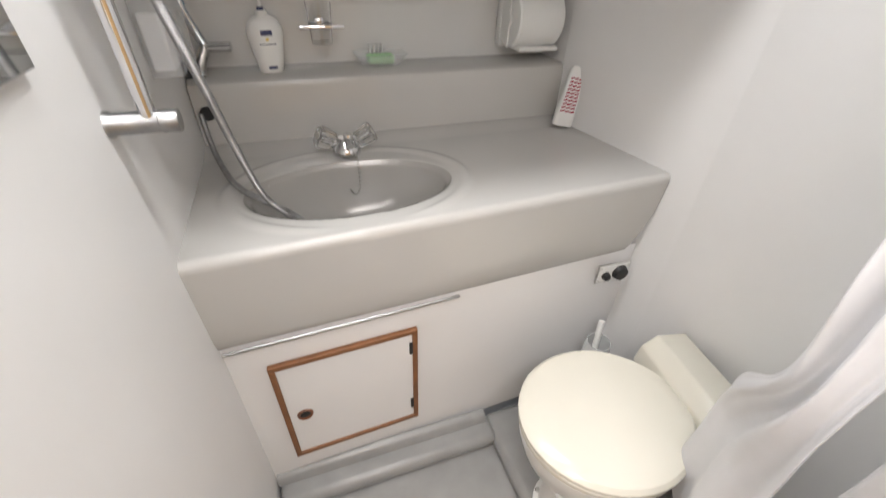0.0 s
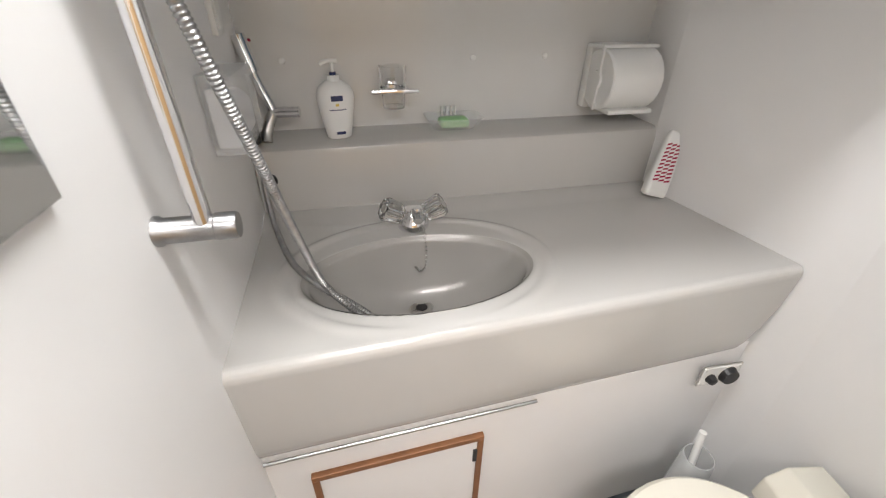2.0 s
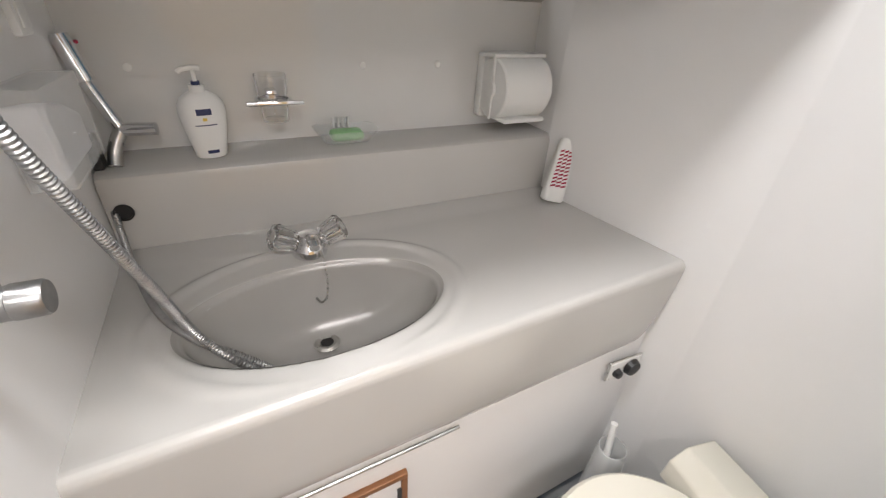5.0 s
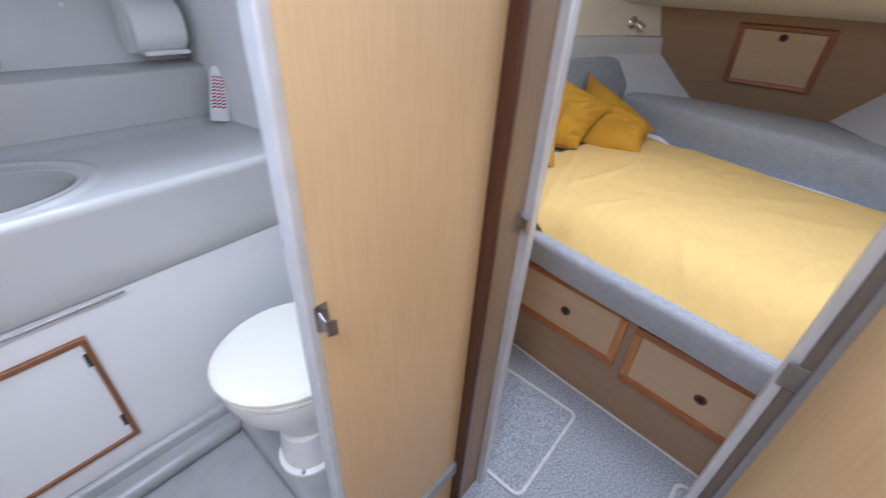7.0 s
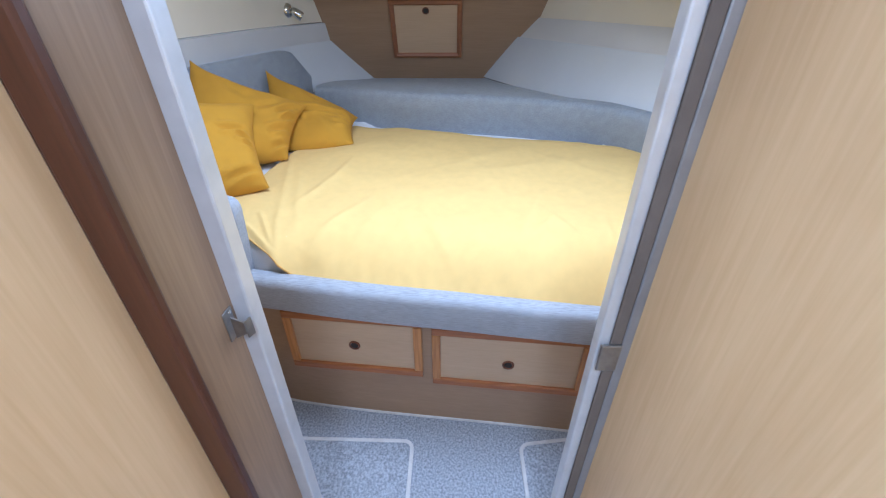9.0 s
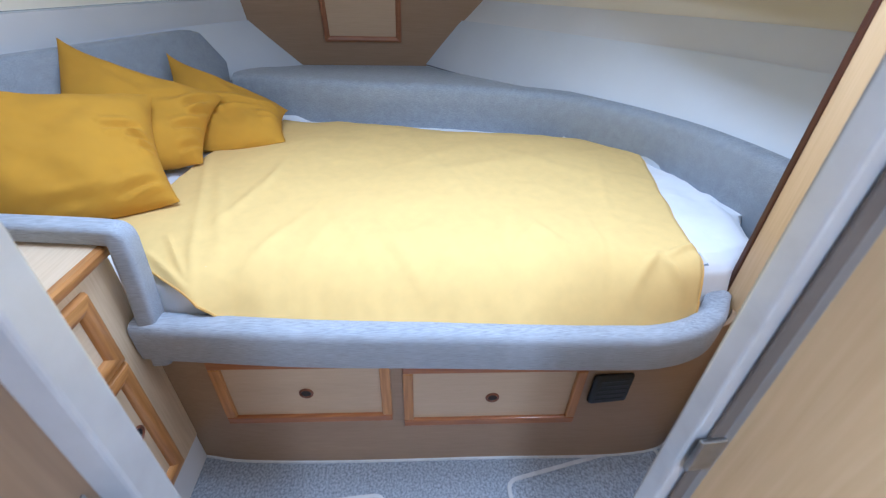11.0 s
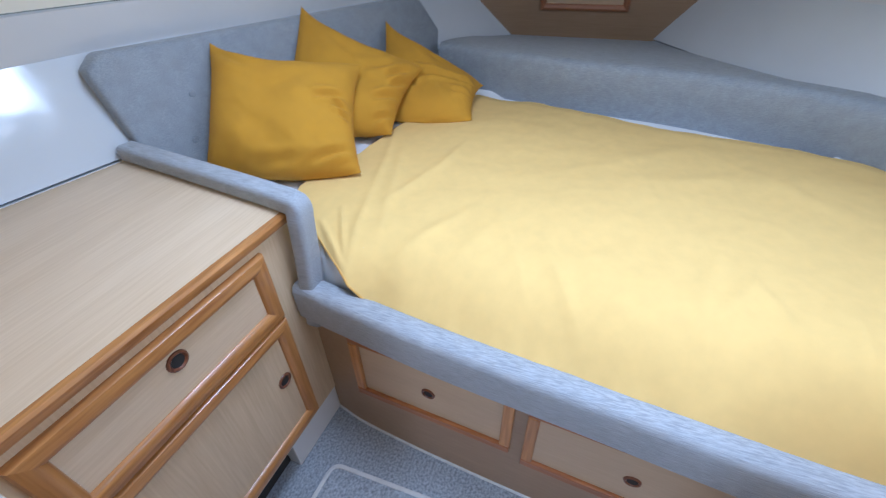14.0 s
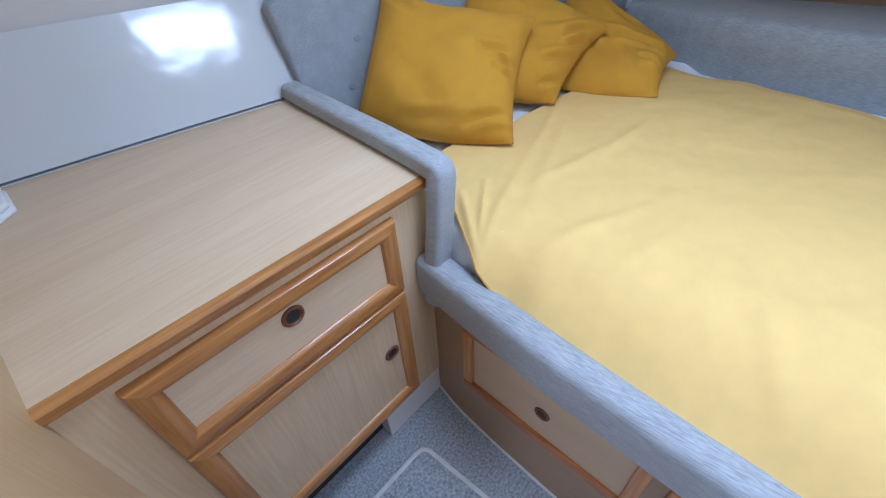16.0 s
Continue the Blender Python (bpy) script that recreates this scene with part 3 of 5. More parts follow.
def toilet():
    t = thing("marine_toilet", (1.50, 1.56, HF), "ivory marine toilet with closed lid beside the wall", "toilet")
    c = Vector((1.458, 1.562, 0.0))
    ang = radians(-8)

    def oval(s, z, push=0.0):
        pts = []
        for k in range(40):
            a = 2 * math.pi * k / 40
            x, y = math.cos(a), math.sin(a)
            rx = 0.190 if x < 0 else 0.185
            x = x * rx * s
            y = y * 0.166 * s * (1.0 if x < 0 else (1 - 0.10 * (x / 0.18) ** 2))
            p = Vector((x + push, y, 0))
            p.rotate(Euler((0, 0, ang)))
            pts.append(Vector((c.x + p.x, c.y + p.y, z)))
        return pts

    def loft(rings, cap0=True, cap1=True):
        bm = bmesh.new()
        rs = [[bm.verts.new(p) for p in r] for r in rings]
        for a, b in zip(rs, rs[1:]):
            for k in range(len(a)):
                bm.faces.new((a[k], a[(k + 1) % len(a)], b[(k + 1) % len(b)], b[k]))
        if cap0:
            bm.faces.new(rs[0])
        if cap1:
            bm.faces.new(rs[-1])
        return bm
    sub("bowl", loft([oval(0.46, HF + 0.10, 0.02), oval(0.60, HF + 0.18, 0.02), oval(0.86, HF + 0.28), oval(0.96, HF + 0.34), oval(0.98, HF + 0.372), oval(0.93, HF + 0.374)]), PLAST, t, "white porcelain bowl", True)
    sub("seat_ring", loft([oval(0.97, HF + 0.375), oval(1.0, HF + 0.379), oval(1.0, HF + 0.389), oval(0.97, HF + 0.393)]), SEAT, t, "", True)
    sub("lid", loft([oval(0.985, HF + 0.396), oval(1.02, HF + 0.400), oval(1.02, HF + 0.410), oval(0.97, HF + 0.4185), oval(0.80, HF + 0.4205)]), SEAT, t, "glossy ivory toilet lid", True)
    sub("pedestal", lathe([(0.0, 0.0), (0.088, 0.0), (0.088, 0.012), (0.075, 0.02), (0.068, 0.14), (0.0, 0.14)], 32, Matrix.Translation((c.x - 0.02, c.y - 0.02, HF))), PLAST, t, "round white pedestal", True)
    for k in range(4):
        a = radians(45 + 90 * k)
        sub("bolt_cap", lathe([(0.0, 0.012), (0.006, 0.010), (0.009, 0.0)], 12, Matrix.Translation((c.x - 0.02 + 0.078 * math.cos(a), c.y - 0.02 + 0.078 * math.sin(a), HF + 0.010))), STEEL, t, "", True)
    bm = prism([(1.625, HF + 0.37), (1.632, HF + 0.425), (1.668, HF + 0.455), (1.752, HF + 0.445), (1.758, HF + 0.37)], "y", 1.440, 1.680, 0.006, 3)
    bmesh.ops.rotate(bm, cent=(1.68, 1.56, 0), matrix=Matrix.Rotation(radians(-7), 3, "Z"), verts=bm.verts)
    sub("hinge_block", bm, SEAT, t, "ivory moulded hinge block", True)
    sub("pump_body", box((1.62, 1.50, HF), (1.74, 1.62, HF + 0.372), 0.02), PLAST, t, "", True)
    return t


toilet()


# ---- cabin things: chest ----
def ring_pull(parent, at, normal_turn, r=0.024):
    m = Matrix.Translation(at) @ normal_turn
    o = sub("finger_pull", lathe([(r * 0.60, -0.008), (r * 0.62, 0.001), (r * 0.78, 0.0048), (r * 0.95, 0.003), (r, 0.0)], 28, m), RECESSW, parent, "turned brown finger ring", True)
    sub("pull_hole", lathe([(0, 0.0012), (r * 0.63, 0.0012)], 20, m), DARK, parent)
    return o


def framed(parent, name, x0, x1, z0, z1, w, pull, label, m, mats):
    """A drawer or door front in the plane y = 0 facing -y, with a mitred oak frame, then moved by m."""
    def go(bm):
        bmesh.ops.transform(bm, matrix=m, verts=bm.verts)
        return bm
    d = sub(name, go(box((x0 + 0.006, -0.005, z0 + 0.006), (x1 - 0.006, 0.010, z1 - 0.006))), mats[0], parent, label)
    prof = [(0, 0), (0, -0.010), (0.004, -0.017), (w * 0.55, -0.021), (w - 0.005, -0.015), (w, -0.007), (w, 0)]

    def rail(a, b, inx, inz, mat):
        bm = bmesh.new()
        ra, rb = [], []
        a, b = Vector(a), Vector(b)
        d0 = (b - a).normalized()
        for o, h in prof:
            p = Vector((inx * o, h, inz * o))
            ra.append(bm.verts.new(a + p + d0 * o))
            rb.append(bm.verts.new(b + p - d0 * o))
        n = len(prof)
        for k in range(n):
            bm.faces.new((ra[k], ra[(k + 1) % n], rb[(k + 1) % n], rb[k]))
        bm.faces.new(ra), bm.faces.new(rb)
        sub("frame_rail", go(bm), mat, d, "solid oiled oak frame moulding", True)
    rail((x0, 0, z1), (x1, 0, z1), 0, -1, mats[1])
    rail((x0, 0, z0), (x1, 0, z0), 0, 1, mats[1])
    rail((x0, 0, z0), (x0, 0, z1), 1, 0, mats[2])
    rail((x1, 0, z0), (x1, 0, z1), -1, 0, mats[2])
    if pull:
        turn = m.to_3x3().to_4x4()
        ring_pull(d, m @ Vector((pull[0], -0.0055, pull[1])), turn @ pose(0, 0, 0, 90))
    return d


def chest():
    t = thing("chest_of_drawers", (2.19, 1.95, 0), "light oak built-in chest with oiled oak drawer frames", "chest")
    m = Matrix.Translation((1.82, 1.668, 0)) @ Matrix.Rotation(radians(-2.8), 4, "Z")

    def go(bm):
        bmesh.ops.transform(bm, matrix=m, verts=bm.verts)
        return bm
    sub("body", go(box((0.016, 0.0, 0.135), (0.728, 0.60, 0.835))), OAKP, t, "light oak veneer carcase")
    sub("plinth", go(box((0.016, 0.05, 0.0), (0.728, 0.60, 0.135))), DARK, t, "recessed plinth, near-black for the shade in its gap")
    sub("plinth_end", go(box((0.49, 0.006, 0.0), (0.735, 0.052, 0.135), 0.003)), LAM, t, "white plinth board")
    sub("top", prism([(1.836, 1.668), (2.546, 1.634), (2.665, 2.325), (2.0, 2.447), (1.836, 2.472)], "z", 0.835, 0.860), OAKH, t, "pale oak veneer top")
    sub("front_edge", go(sweep([(0.016, -0.006, 0.848), (0.728, -0.006, 0.848)], [(-0.010, -0.013), (0.006, -0.013), (0.010, -0.007), (0.010, 0.007), (0.005, 0.0125), (-0.010, 0.0125)])), TRIMX, t, "rounded oiled oak edge lipping", True)
    framed(t, "drawer", 0.088, 0.618, 0.604, 0.810, 0.042, (0.352, 0.736), "wide drawer with oak frame", m, (OAKH, TRIMX, TRIMZ))
    framed(t, "door", 0.088, 0.618, 0.165, 0.597, 0.042, (0.548, 0.404), "cupboard door with oak frame", m, (OAKP, TRIMX, TRIMZ))
    return t


chest()


# ---- cabin things: berth ----
def fascia_x(y):
    return 2.442 + 0.086 * (y - 0.689)


def berth_base():
    t = thing("bed", (2.5, 0.85, 0), "light oak berth front with two framed drawers", "bed")
    top = spline([(2.575, 1.74, 0), (2.553, 1.63, 0), (2.522, 1.50, 0), (fascia_x(1.2), 1.2, 0), (fascia_x(0.7), 0.7, 0), (fascia_x(0.2), 0.2, 0), (2.44, 0.02, 0), (2.60, -0.05, 0)], 40)
    bm = bmesh.new()
    lo = [bm.verts.new((p.x, p.y, 0)) for p in top]
    hi = [bm.verts.new((p.x, p.y, 0.60)) for p in top]
    for i in range(len(top) - 1):
        bm.faces.new((lo[i], lo[i + 1], hi[i + 1], hi[i]))
    sub("front_board", solid(bm, 0.012), OAKY, t, "oak veneer front with the shade under the rail in its colour", True)
    sub("floor_trim", sweep([(p.x - 0.012, p.y, 0.004) for p in top], circle(0.006, 8)), CORD, t, "pale carpet edge piping", True)

    def drawer(ya, yb, z0, z1, zp, w=0.03):
        a = math.atan(0.086)
        m = Matrix.Translation((fascia_x((ya + yb) / 2) - 0.012, (ya + yb) / 2, 0)) @ Matrix.Rotation(-math.pi / 2 - a, 4, "Z")
        half = abs(ya - yb) / 2
        inv = m

        def go(bm):
            bmesh.ops.transform(bm, matrix=inv, verts=bm.verts)
            return bm
        d = sub("drawer", go(box((-half + 0.006, -0.006, z0 + 0.006), (half - 0.006, 0.012, z1 - 0.006))), OAKL, t, "berth drawer with reddish oak frame")
        for lo_, hi_, mt in (((-half, z1 - w), (half, z1), TRIMY), ((-half, z0), (half, z0 + w), TRIMY), ((-half, z0 + w), (-half + w, z1 - w), TRIMZ), ((half - w, z0 + w), (half, z1 - w), TRIMZ)):
            sub("frame_rail", go(box((lo_[0], -0.017, lo_[1]), (hi_[0], 0.004, hi_[1]), 0.004)), mt, d, "reddish oiled oak frame")
        ring_pull(d, inv @ Vector((0, -0.0065, zp)), Matrix.Rotation(-math.pi / 2 - a, 4, "Z") @ pose(0, 0, 0, 90), 0.021)
    drawer(1.488, 1.0, 0.250, 0.520, 0.376)
    drawer(0.968, 0.437, 0.220, 0.492, 0.341)
    v = sub("vent", box((fascia_x(0.335) - 0.030, 0.292, 0.318), (fascia_x(0.335) - 0.008, 0.416, 0.440), 0.012, 3), BLACK, t, "black plastic vent cover", True)
    for k in range(5):
        z = 0.338 + 0.02 * k
        sub("slat", box((fascia_x(0.335) - 0.031, 0.308, z), (fascia_x(0.335) - 0.026, 0.400, z + 0.009), 0.002), BLACK, v)
    return t


berth_base()


def berth_rail():
    """Padded edge: along the berth front, a step up at the chest, then along the chest's end."""
    t = thing("padded_berth_rail", (2.45, 0.85, 0.5), "ribbed grey padded rail along the berth edge", "berth rail")
    low = spline([(2.500, 1.622, 0.0), (2.474, 1.48, 0.0), (2.434, 1.2, 0), (2.405, 0.84, 0), (2.372, 0.45, 0), (2.362, 0.25, 0), (2.392, 0.12, 0), (2.48, 0.03, 0)], 60)
    prof = [(-0.026, -0.062), (0.030, -0.062), (0.040, -0.056), (0.043, -0.02), (0.043, 0.036), (0.039, 0.050), (0.030, 0.058), (0.010, 0.061), (-0.012, 0.060), (-0.026, 0.050)]

    def zc(y):
        return lerp(0.555, 0.600, smooth01((y - 0.1) / 1.5)) + 0.03 * smooth01((0.3 - y) / 0.3)
    bm = sweep([(p.x + 0.03, p.y, zc(p.y)) for p in low], [(q[0], q[1]) for q in prof])
    sub("front_pad", bm, GREYCLOTH, t, "", True)
    edge = spline([(2.655, 2.26, 0.890), (2.610, 1.95, 0.888), (2.572, 1.70, 0.886), (2.554, 1.606, 0.885), (2.549, 1.588, 0.880), (2.546, 1.583, 0.866), (2.541, 1.582, 0.842), (2.530, 1.582, 0.75), (2.518, 1.588, 0.62), (2.513, 1.592, 0.52)], 80)
    sub("upper_pad", sweep(edge, rounded(0.047, 0.060, 0.013), up=(1, 0, 0)), GREYCLOTH, t, "", True)
    return t


berth_rail()

MZ = 0.748  # mattress top


def bolster_line(n):
    return spline([(4.06, 1.76, 0), (3.875, 1.16, 0), (3.76, 0.57, 0), (3.56, 0.13, 0), (3.27, -0.10, 0), (2.98, -0.19, 0), (2.72, -0.215, 0), (2.48, -0.20, 0)], n)


def bolster():
    t = thing("berth_bolster", (3.7, 0.3, 0.7), "curved grey upholstered bolster round the berth", "bolster")
    line = bolster_line(70)
    prof = [(-0.025, -0.30), (-0.016, -0.19), (-0.001, -0.09), (0.004, -0.03), (-0.006, -0.008), (-0.024, 0.002), (-0.05, 0.004), (-0.12, 0.0), (-0.12, -0.30)]
    bm = sweep([(p.x, p.y, 0.935) for p in line], prof)
    sub("pad", bm, GREYBACK, t, "", True)

    def shelf(u, v):
        p = line[int(round(u * 34))]
        y = lerp(1.62, 0.60, u)
        q = Vector((4.76, y, 0)) if u < 0.75 else Vector((lerp(4.76, 3.75, (u - 0.75) / 0.25), star_low(lerp(4.76, 3.75, (u - 0.75) / 0.25)) - 0.02, 0))
        r = Vector((p.x + 0.03, p.y, 0)).lerp(q, v)
        return (r.x, r.y, lerp(0.936, 0.874, smooth01(v)))
    sub("shelf", solid(grid(34, 8, shelf), 0.01), GREYBACK, t, "flat grey fabric covered shelf", True)
    return t


bolster()


def backrest():
    t = thing("backrest_cushion", (3.4, 2.1, 0.9), "grey buttoned backrest cushion along the hull side", "cushion")
    # outline in (along, up) on the leaning plane
    A, B = Vector((2.700, 2.318, 0)), Vector((4.20, 1.932, 0))
    L = (B - A).length
    d = (B - A).normalized()
    nrm = Vector((d.y, -d.x, 0))
    outline = [(-0.02, 1.105), (0.03, 1.142), (0.75, 1.136), (L - 0.06, 1.128), (L, 1.11), (L + 0.17, 0.88), (L + 0.22, 0.72), (0.02, 0.72), (0.0, 0.90)]
    outline = [(2.0 * 0 + o, z) for o, z in outline]
    bm = bmesh.new()
    front, back = [], []
    for o, z in outline:
        p = A + d * o
        lean = 0.10 * (1.13 - z) / 0.4
        front.append(bm.verts.new(Vector((p.x, p.y, z)) + nrm * (lean + 0.025)))
        back.append(bm.verts.new(Vector((p.x, p.y, z)) + nrm * (lean - 0.05)))
    n = len(outline)
    bm.faces.new(front), bm.faces.new(back)
    for k in range(n):
        bm.faces.new((front[k], front[(k + 1) % n], back[(k + 1) % n], back[k]))
    bmesh.ops.recalc_face_normals(bm, faces=bm.faces)
    bmesh.ops.bevel(bm, geom=list(bm.edges), offset=0.018, segments=3, affect="EDGES", profile=0.6)
    sub("cushion", bm, GREYBACK, t, "", True)
    for o, z in ((0.22, 0.99), (0.16, 0.862), (0.75, 0.99), (1.25, 0.99)):
        p = A + d * o + nrm * (0.10 * (1.13 - z) / 0.4 + 0.027)
        m = Matrix.Translation((p.x, p.y, z)) @ nrm.to_track_quat("Z", "Y").to_matrix().to_4x4()
        sub("button", lathe([(0.0, 0.004), (0.009, 0.003), (0.012, -0.001)], 16, m), GREYBACK, t, "covered button", True)
    return t


backrest()


def front_run(y):
    """Share of the bed over which the duvet falls to its front hem."""
    return lerp(0.21, 0.34, smooth01((y - 0.15) / 0.4))


def mattress():
    t = thing("mattress", (3.2, 1.0, 0.6), "white sheeted mattress fitted in the bow", "mattress")
    inner = bolster_line(30)
    edge = [Vector((p.x, p.y, 0)) for p in inner]
    ring = [Vector((4.02, 1.86, 0))] + [Vector((p.x + 0.075, p.y - 0.02, 0)) for p in edge[2:27]] + [Vector((2.54, -0.14, 0)), Vector((2.49, 0.02, 0)), Vector((2.485, 0.25, 0)), Vector((2.52, 0.8, 0)), Vector((2.55, 1.42, 0)), Vector((2.545, 1.54, 0)), Vector((2.575, 1.62, 0)), Vector((2.60, 1.75, 0)), Vector((2.68, 2.24, 0))]
    bm = bmesh.new()
    c = sum(ring, Vector()) / len(ring)
    levels = [(1.0, 0.52), (1.0, 0.60), (0.993, 0.645), (0.978, 0.70), (0.955, 0.722), (0.92, MZ - 0.006), (0.80, MZ - 0.012), (0.6, MZ - 0.022), (0.25, MZ - 0.022)]
    levels = [(lerp(p[0], q[0], k / 4), lerp(p[1], q[1], k / 4)) for p, q in zip(levels, levels[1:]) for k in range(4)] + [levels[-1]]
    ring = [p.lerp(q, k / 5) for p, q in zip(ring, ring[1:] + ring[:1]) for k in range(5)]

    def lie(p, s, z):
        """Sheet height: rumpled on top, falling away under the duvet's front edge."""
        x, y = c.x + (p.x - c.x) * s, c.y + (p.y - c.y) * s
        if p.x > 2.75 and z > 0.64:
            z = max(z, MZ - 0.024)
        if s < 0.99:
            z += 0.010 * noise.noise((x * 9, y * 9, 0)) + 0.007 * noise.noise((x * 22 + y * 9, y * 15, 4)) + 0.012 * (0.5 - abs(noise.noise((x * 7, y * 12, 8)))) ** 2
        if 0.13 < y < 1.44:
            v = (x - 2.377 - 0.094 * y) / 1.3
            z = min(z, MZ - 0.03 - (0.138 + 0.045 * smooth01((0.9 - y) / 0.9)) * max(0.0, 1 - v / front_run(y)) ** 2.1)
        return (x, y, z)
    rs = [[bm.verts.new(lie(p, s, z)) for p in ring] for s, z in levels]
    for a, b in zip(rs, rs[1:]):
        for k in range(len(ring)):
            bm.faces.new((a[k], a[(k + 1) % len(ring)], b[(k + 1) % len(ring)], b[k]))
    bm.faces.new(rs[-1])
    sub("sheeted_body", bm, SHEET, t, "", True)
    return t


mattress()


FOLDS = [(1.30, 2.72, 0.5, 0.016, 0.008), (1.18, 2.70, 0.35, 0.02, 0.006), (0.95, 2.60, -0.5, 0.014, 0.008), (0.62, 2.62, 0.6, 0.016, 0.008), (0.52, 2.66, -0.4, 0.012, 0.006), (0.40, 2.56, 0.2, 0.014, 0.009),
         (1.45, 2.95, 0.25, 0.018, 0.008), (1.40, 3.10, 0.1, 0.014, 0.006), (0.80, 3.3, 0.9, 0.03, 0.005), (0.35, 3.2, -0.7, 0.03, 0.005), (1.1, 3.5, 0.4, 0.03, 0.005), (0.1, 2.85, 1.1, 0.02, 0.006),
         (0.29, 2.50, 0.9, 0.012, 0.016), (0.22, 2.47, -0.7, 0.010, 0.014), (0.17, 2.54, 1.2, 0.010, 0.013)]
# long raised creases: from, to, width, height
CREASES = [((3.36, 1.69), (2.80, 1.545), 0.014, 0.006), ((2.80, 1.545), (2.53, 1.475), 0.014, 0.007), ((3.20, 1.60), (2.66, 1.44), 0.016, 0.005), ((2.66, 1.62), (2.54, 1.49), 0.010, 0.010), ((2.74, 1.60), (2.57, 1.50), 0.008, 0.008),
           ((3.25, 0.10), (2.62, 0.34), 0.020, 0.005), ((3.6, 0.9), (2.9, 0.7), 0.022, 0.004), ((2.95, 1.2), (2.55, 1.02), 0.016, 0.006), ((2.95, 0.55), (2.53, 0.70), 0.016, 0.006)]


def crease(p):
    z = 0.0
    for a, b, wid, hgt in CREASES:
        ax, ay, bx, by = a[0], a[1], b[0], b[1]
        dx, dy = bx - ax, by - ay
        q = ((p.x - ax) * dx + (p.y - ay) * dy) / (dx * dx + dy * dy)
        c = max(0.0, min(1.0, q))
        e = math.hypot(p.x - ax - dx * c, p.y - ay - dy * c)
        z += hgt * math.exp(-(e / wid) ** 2) * (1 - 0.6 * abs(2 * c - 1) ** 3)
    return z


def duvet():
    # four sides in plan: front, bolster side, port and starboard
    near = spline([(2.515, 1.465, 0), (2.490, 1.28, 0), (2.470, 1.1, 0), (2.445, 0.8, 0), (2.415, 0.5, 0), (2.402, 0.27, 0), (2.420, 0.15, 0)], 60)
    far = spline([(3.90, 1.50, 0), (3.865, 1.34, 0), (3.835, 1.18, 0), (3.735, 0.855, 0), (3.632, 0.468, 0), (3.555, 0.164, 0), (3.425, -0.04, 0), (3.285, -0.128, 0)], 60)
    port = spline([(2.515, 1.465, 0), (2.600, 1.585, 0), (2.690, 1.70, 0), (2.82, 1.79, 0), (3.02, 1.74, 0), (3.20, 1.71, 0), (3.45, 1.68, 0), (3.70, 1.62, 0), (3.90, 1.50, 0)], 60)
    star = spline([(2.420, 0.15, 0), (2.50, 0.128, 0), (2.60, 0.105, 0), (2.744, 0.058, 0), (2.972, -0.020, 0), (3.13, -0.075, 0), (3.285, -0.128, 0)], 60)
    nu, nv = 150, 130

    def along(line, u):
        k = u * 60
        i = min(int(k), 59)
        return line[i].lerp(line[i + 1], k - i)

    def at(u, v):
        # a patch stretched between the four sides
        p = near[0].lerp(near[-1], 0)
        p = along(near, u) * (1 - v) + along(far, u) * v + along(port, v) * (1 - u) + along(star, v) * u
        p -= near[0] * (1 - u) * (1 - v) + near[-1] * u * (1 - v) + far[0] * (1 - u) * v + far[-1] * u * v
        z = MZ + 0.016
        z -= (0.138 + 0.045 * smooth01((0.9 - p.y) / 0.9)) * (1 - min(1, v / front_run(p.y))) ** 2.1 * (1 - 0.45 * smooth01((p.y - 1.38) / 0.1))
        z -= 0.012 * smooth01((v - 0.95) / 0.05) + 0.015 * smooth01((u - 0.98) / 0.02) * (v > 0.05)
        z += 0.012 * noise.noise((p.x * 2.2, p.y * 2.2, 3)) + 0.005 * noise.noise((p.x * 6, p.y * 3 + p.x * 3, 7)) + 0.0022 * noise.noise((p.x * 13 + p.y * 6, p.y * 11, 2)) + 0.0018 * (0.5 - abs(noise.noise((p.x * 5 - p.y * 2, p.y * 5 + p.x, 11)))) ** 3 * 8
        z += crease(p)
        for fy, fx, ang, wid, hgt in FOLDS:
            e = (p.y - fy) * math.cos(ang) + (p.x - fx) * math.sin(ang)
            g = (p.x - fx) * math.cos(ang) - (p.y - fy) * math.sin(ang)
            z += hgt * math.exp(-(e / wid) ** 2) * math.exp(-(g / (0.16 if fy > 0.3 else 0.06)) ** 2)
        fr = math.exp(-(v / 0.16) ** 2)
        z += 0.010 * fr * noise.noise((p.y * 9, v * 3, 5)) + 0.007 * math.exp(-(v / 0.07) ** 2) * noise.noise((p.y * 24, v * 9, 9))
        p.x += 0.012 * fr * noise.noise((p.y * 7, 2, 1)) * (v < 0.3)
        if v > 0.9:
            e = (v - 0.9) / 0.1
            p.x += e * (0.034 * noise.noise((p.y * 7, 4, 4)) - 0.008)
        if u > 0.9:
            p.y += (u - 0.9) / 0.1 * 0.010 * noise.noise((p.x * 8, 1, 6))
        return (p.x, p.y, z)
    t = thing("duvet", (3.1, 0.8, MZ), "pale yellow cotton duvet spread over the mattress", "duvet")
    sub("cover", solid(grid(nu, nv, at), 0.012), DUVET, t, "", True)
    for side in (lambda k: at(k, 0), lambda k: at(k, 1), lambda k: at(0, k), lambda k: at(1, k)):
        sub("hem", tube([Vector(side(k / 90)) + Vector((0, 0, -0.004)) for k in range(91)], 0.0042, 6), HEM, t, "darker stitched hem", True)
    return t


duvet()


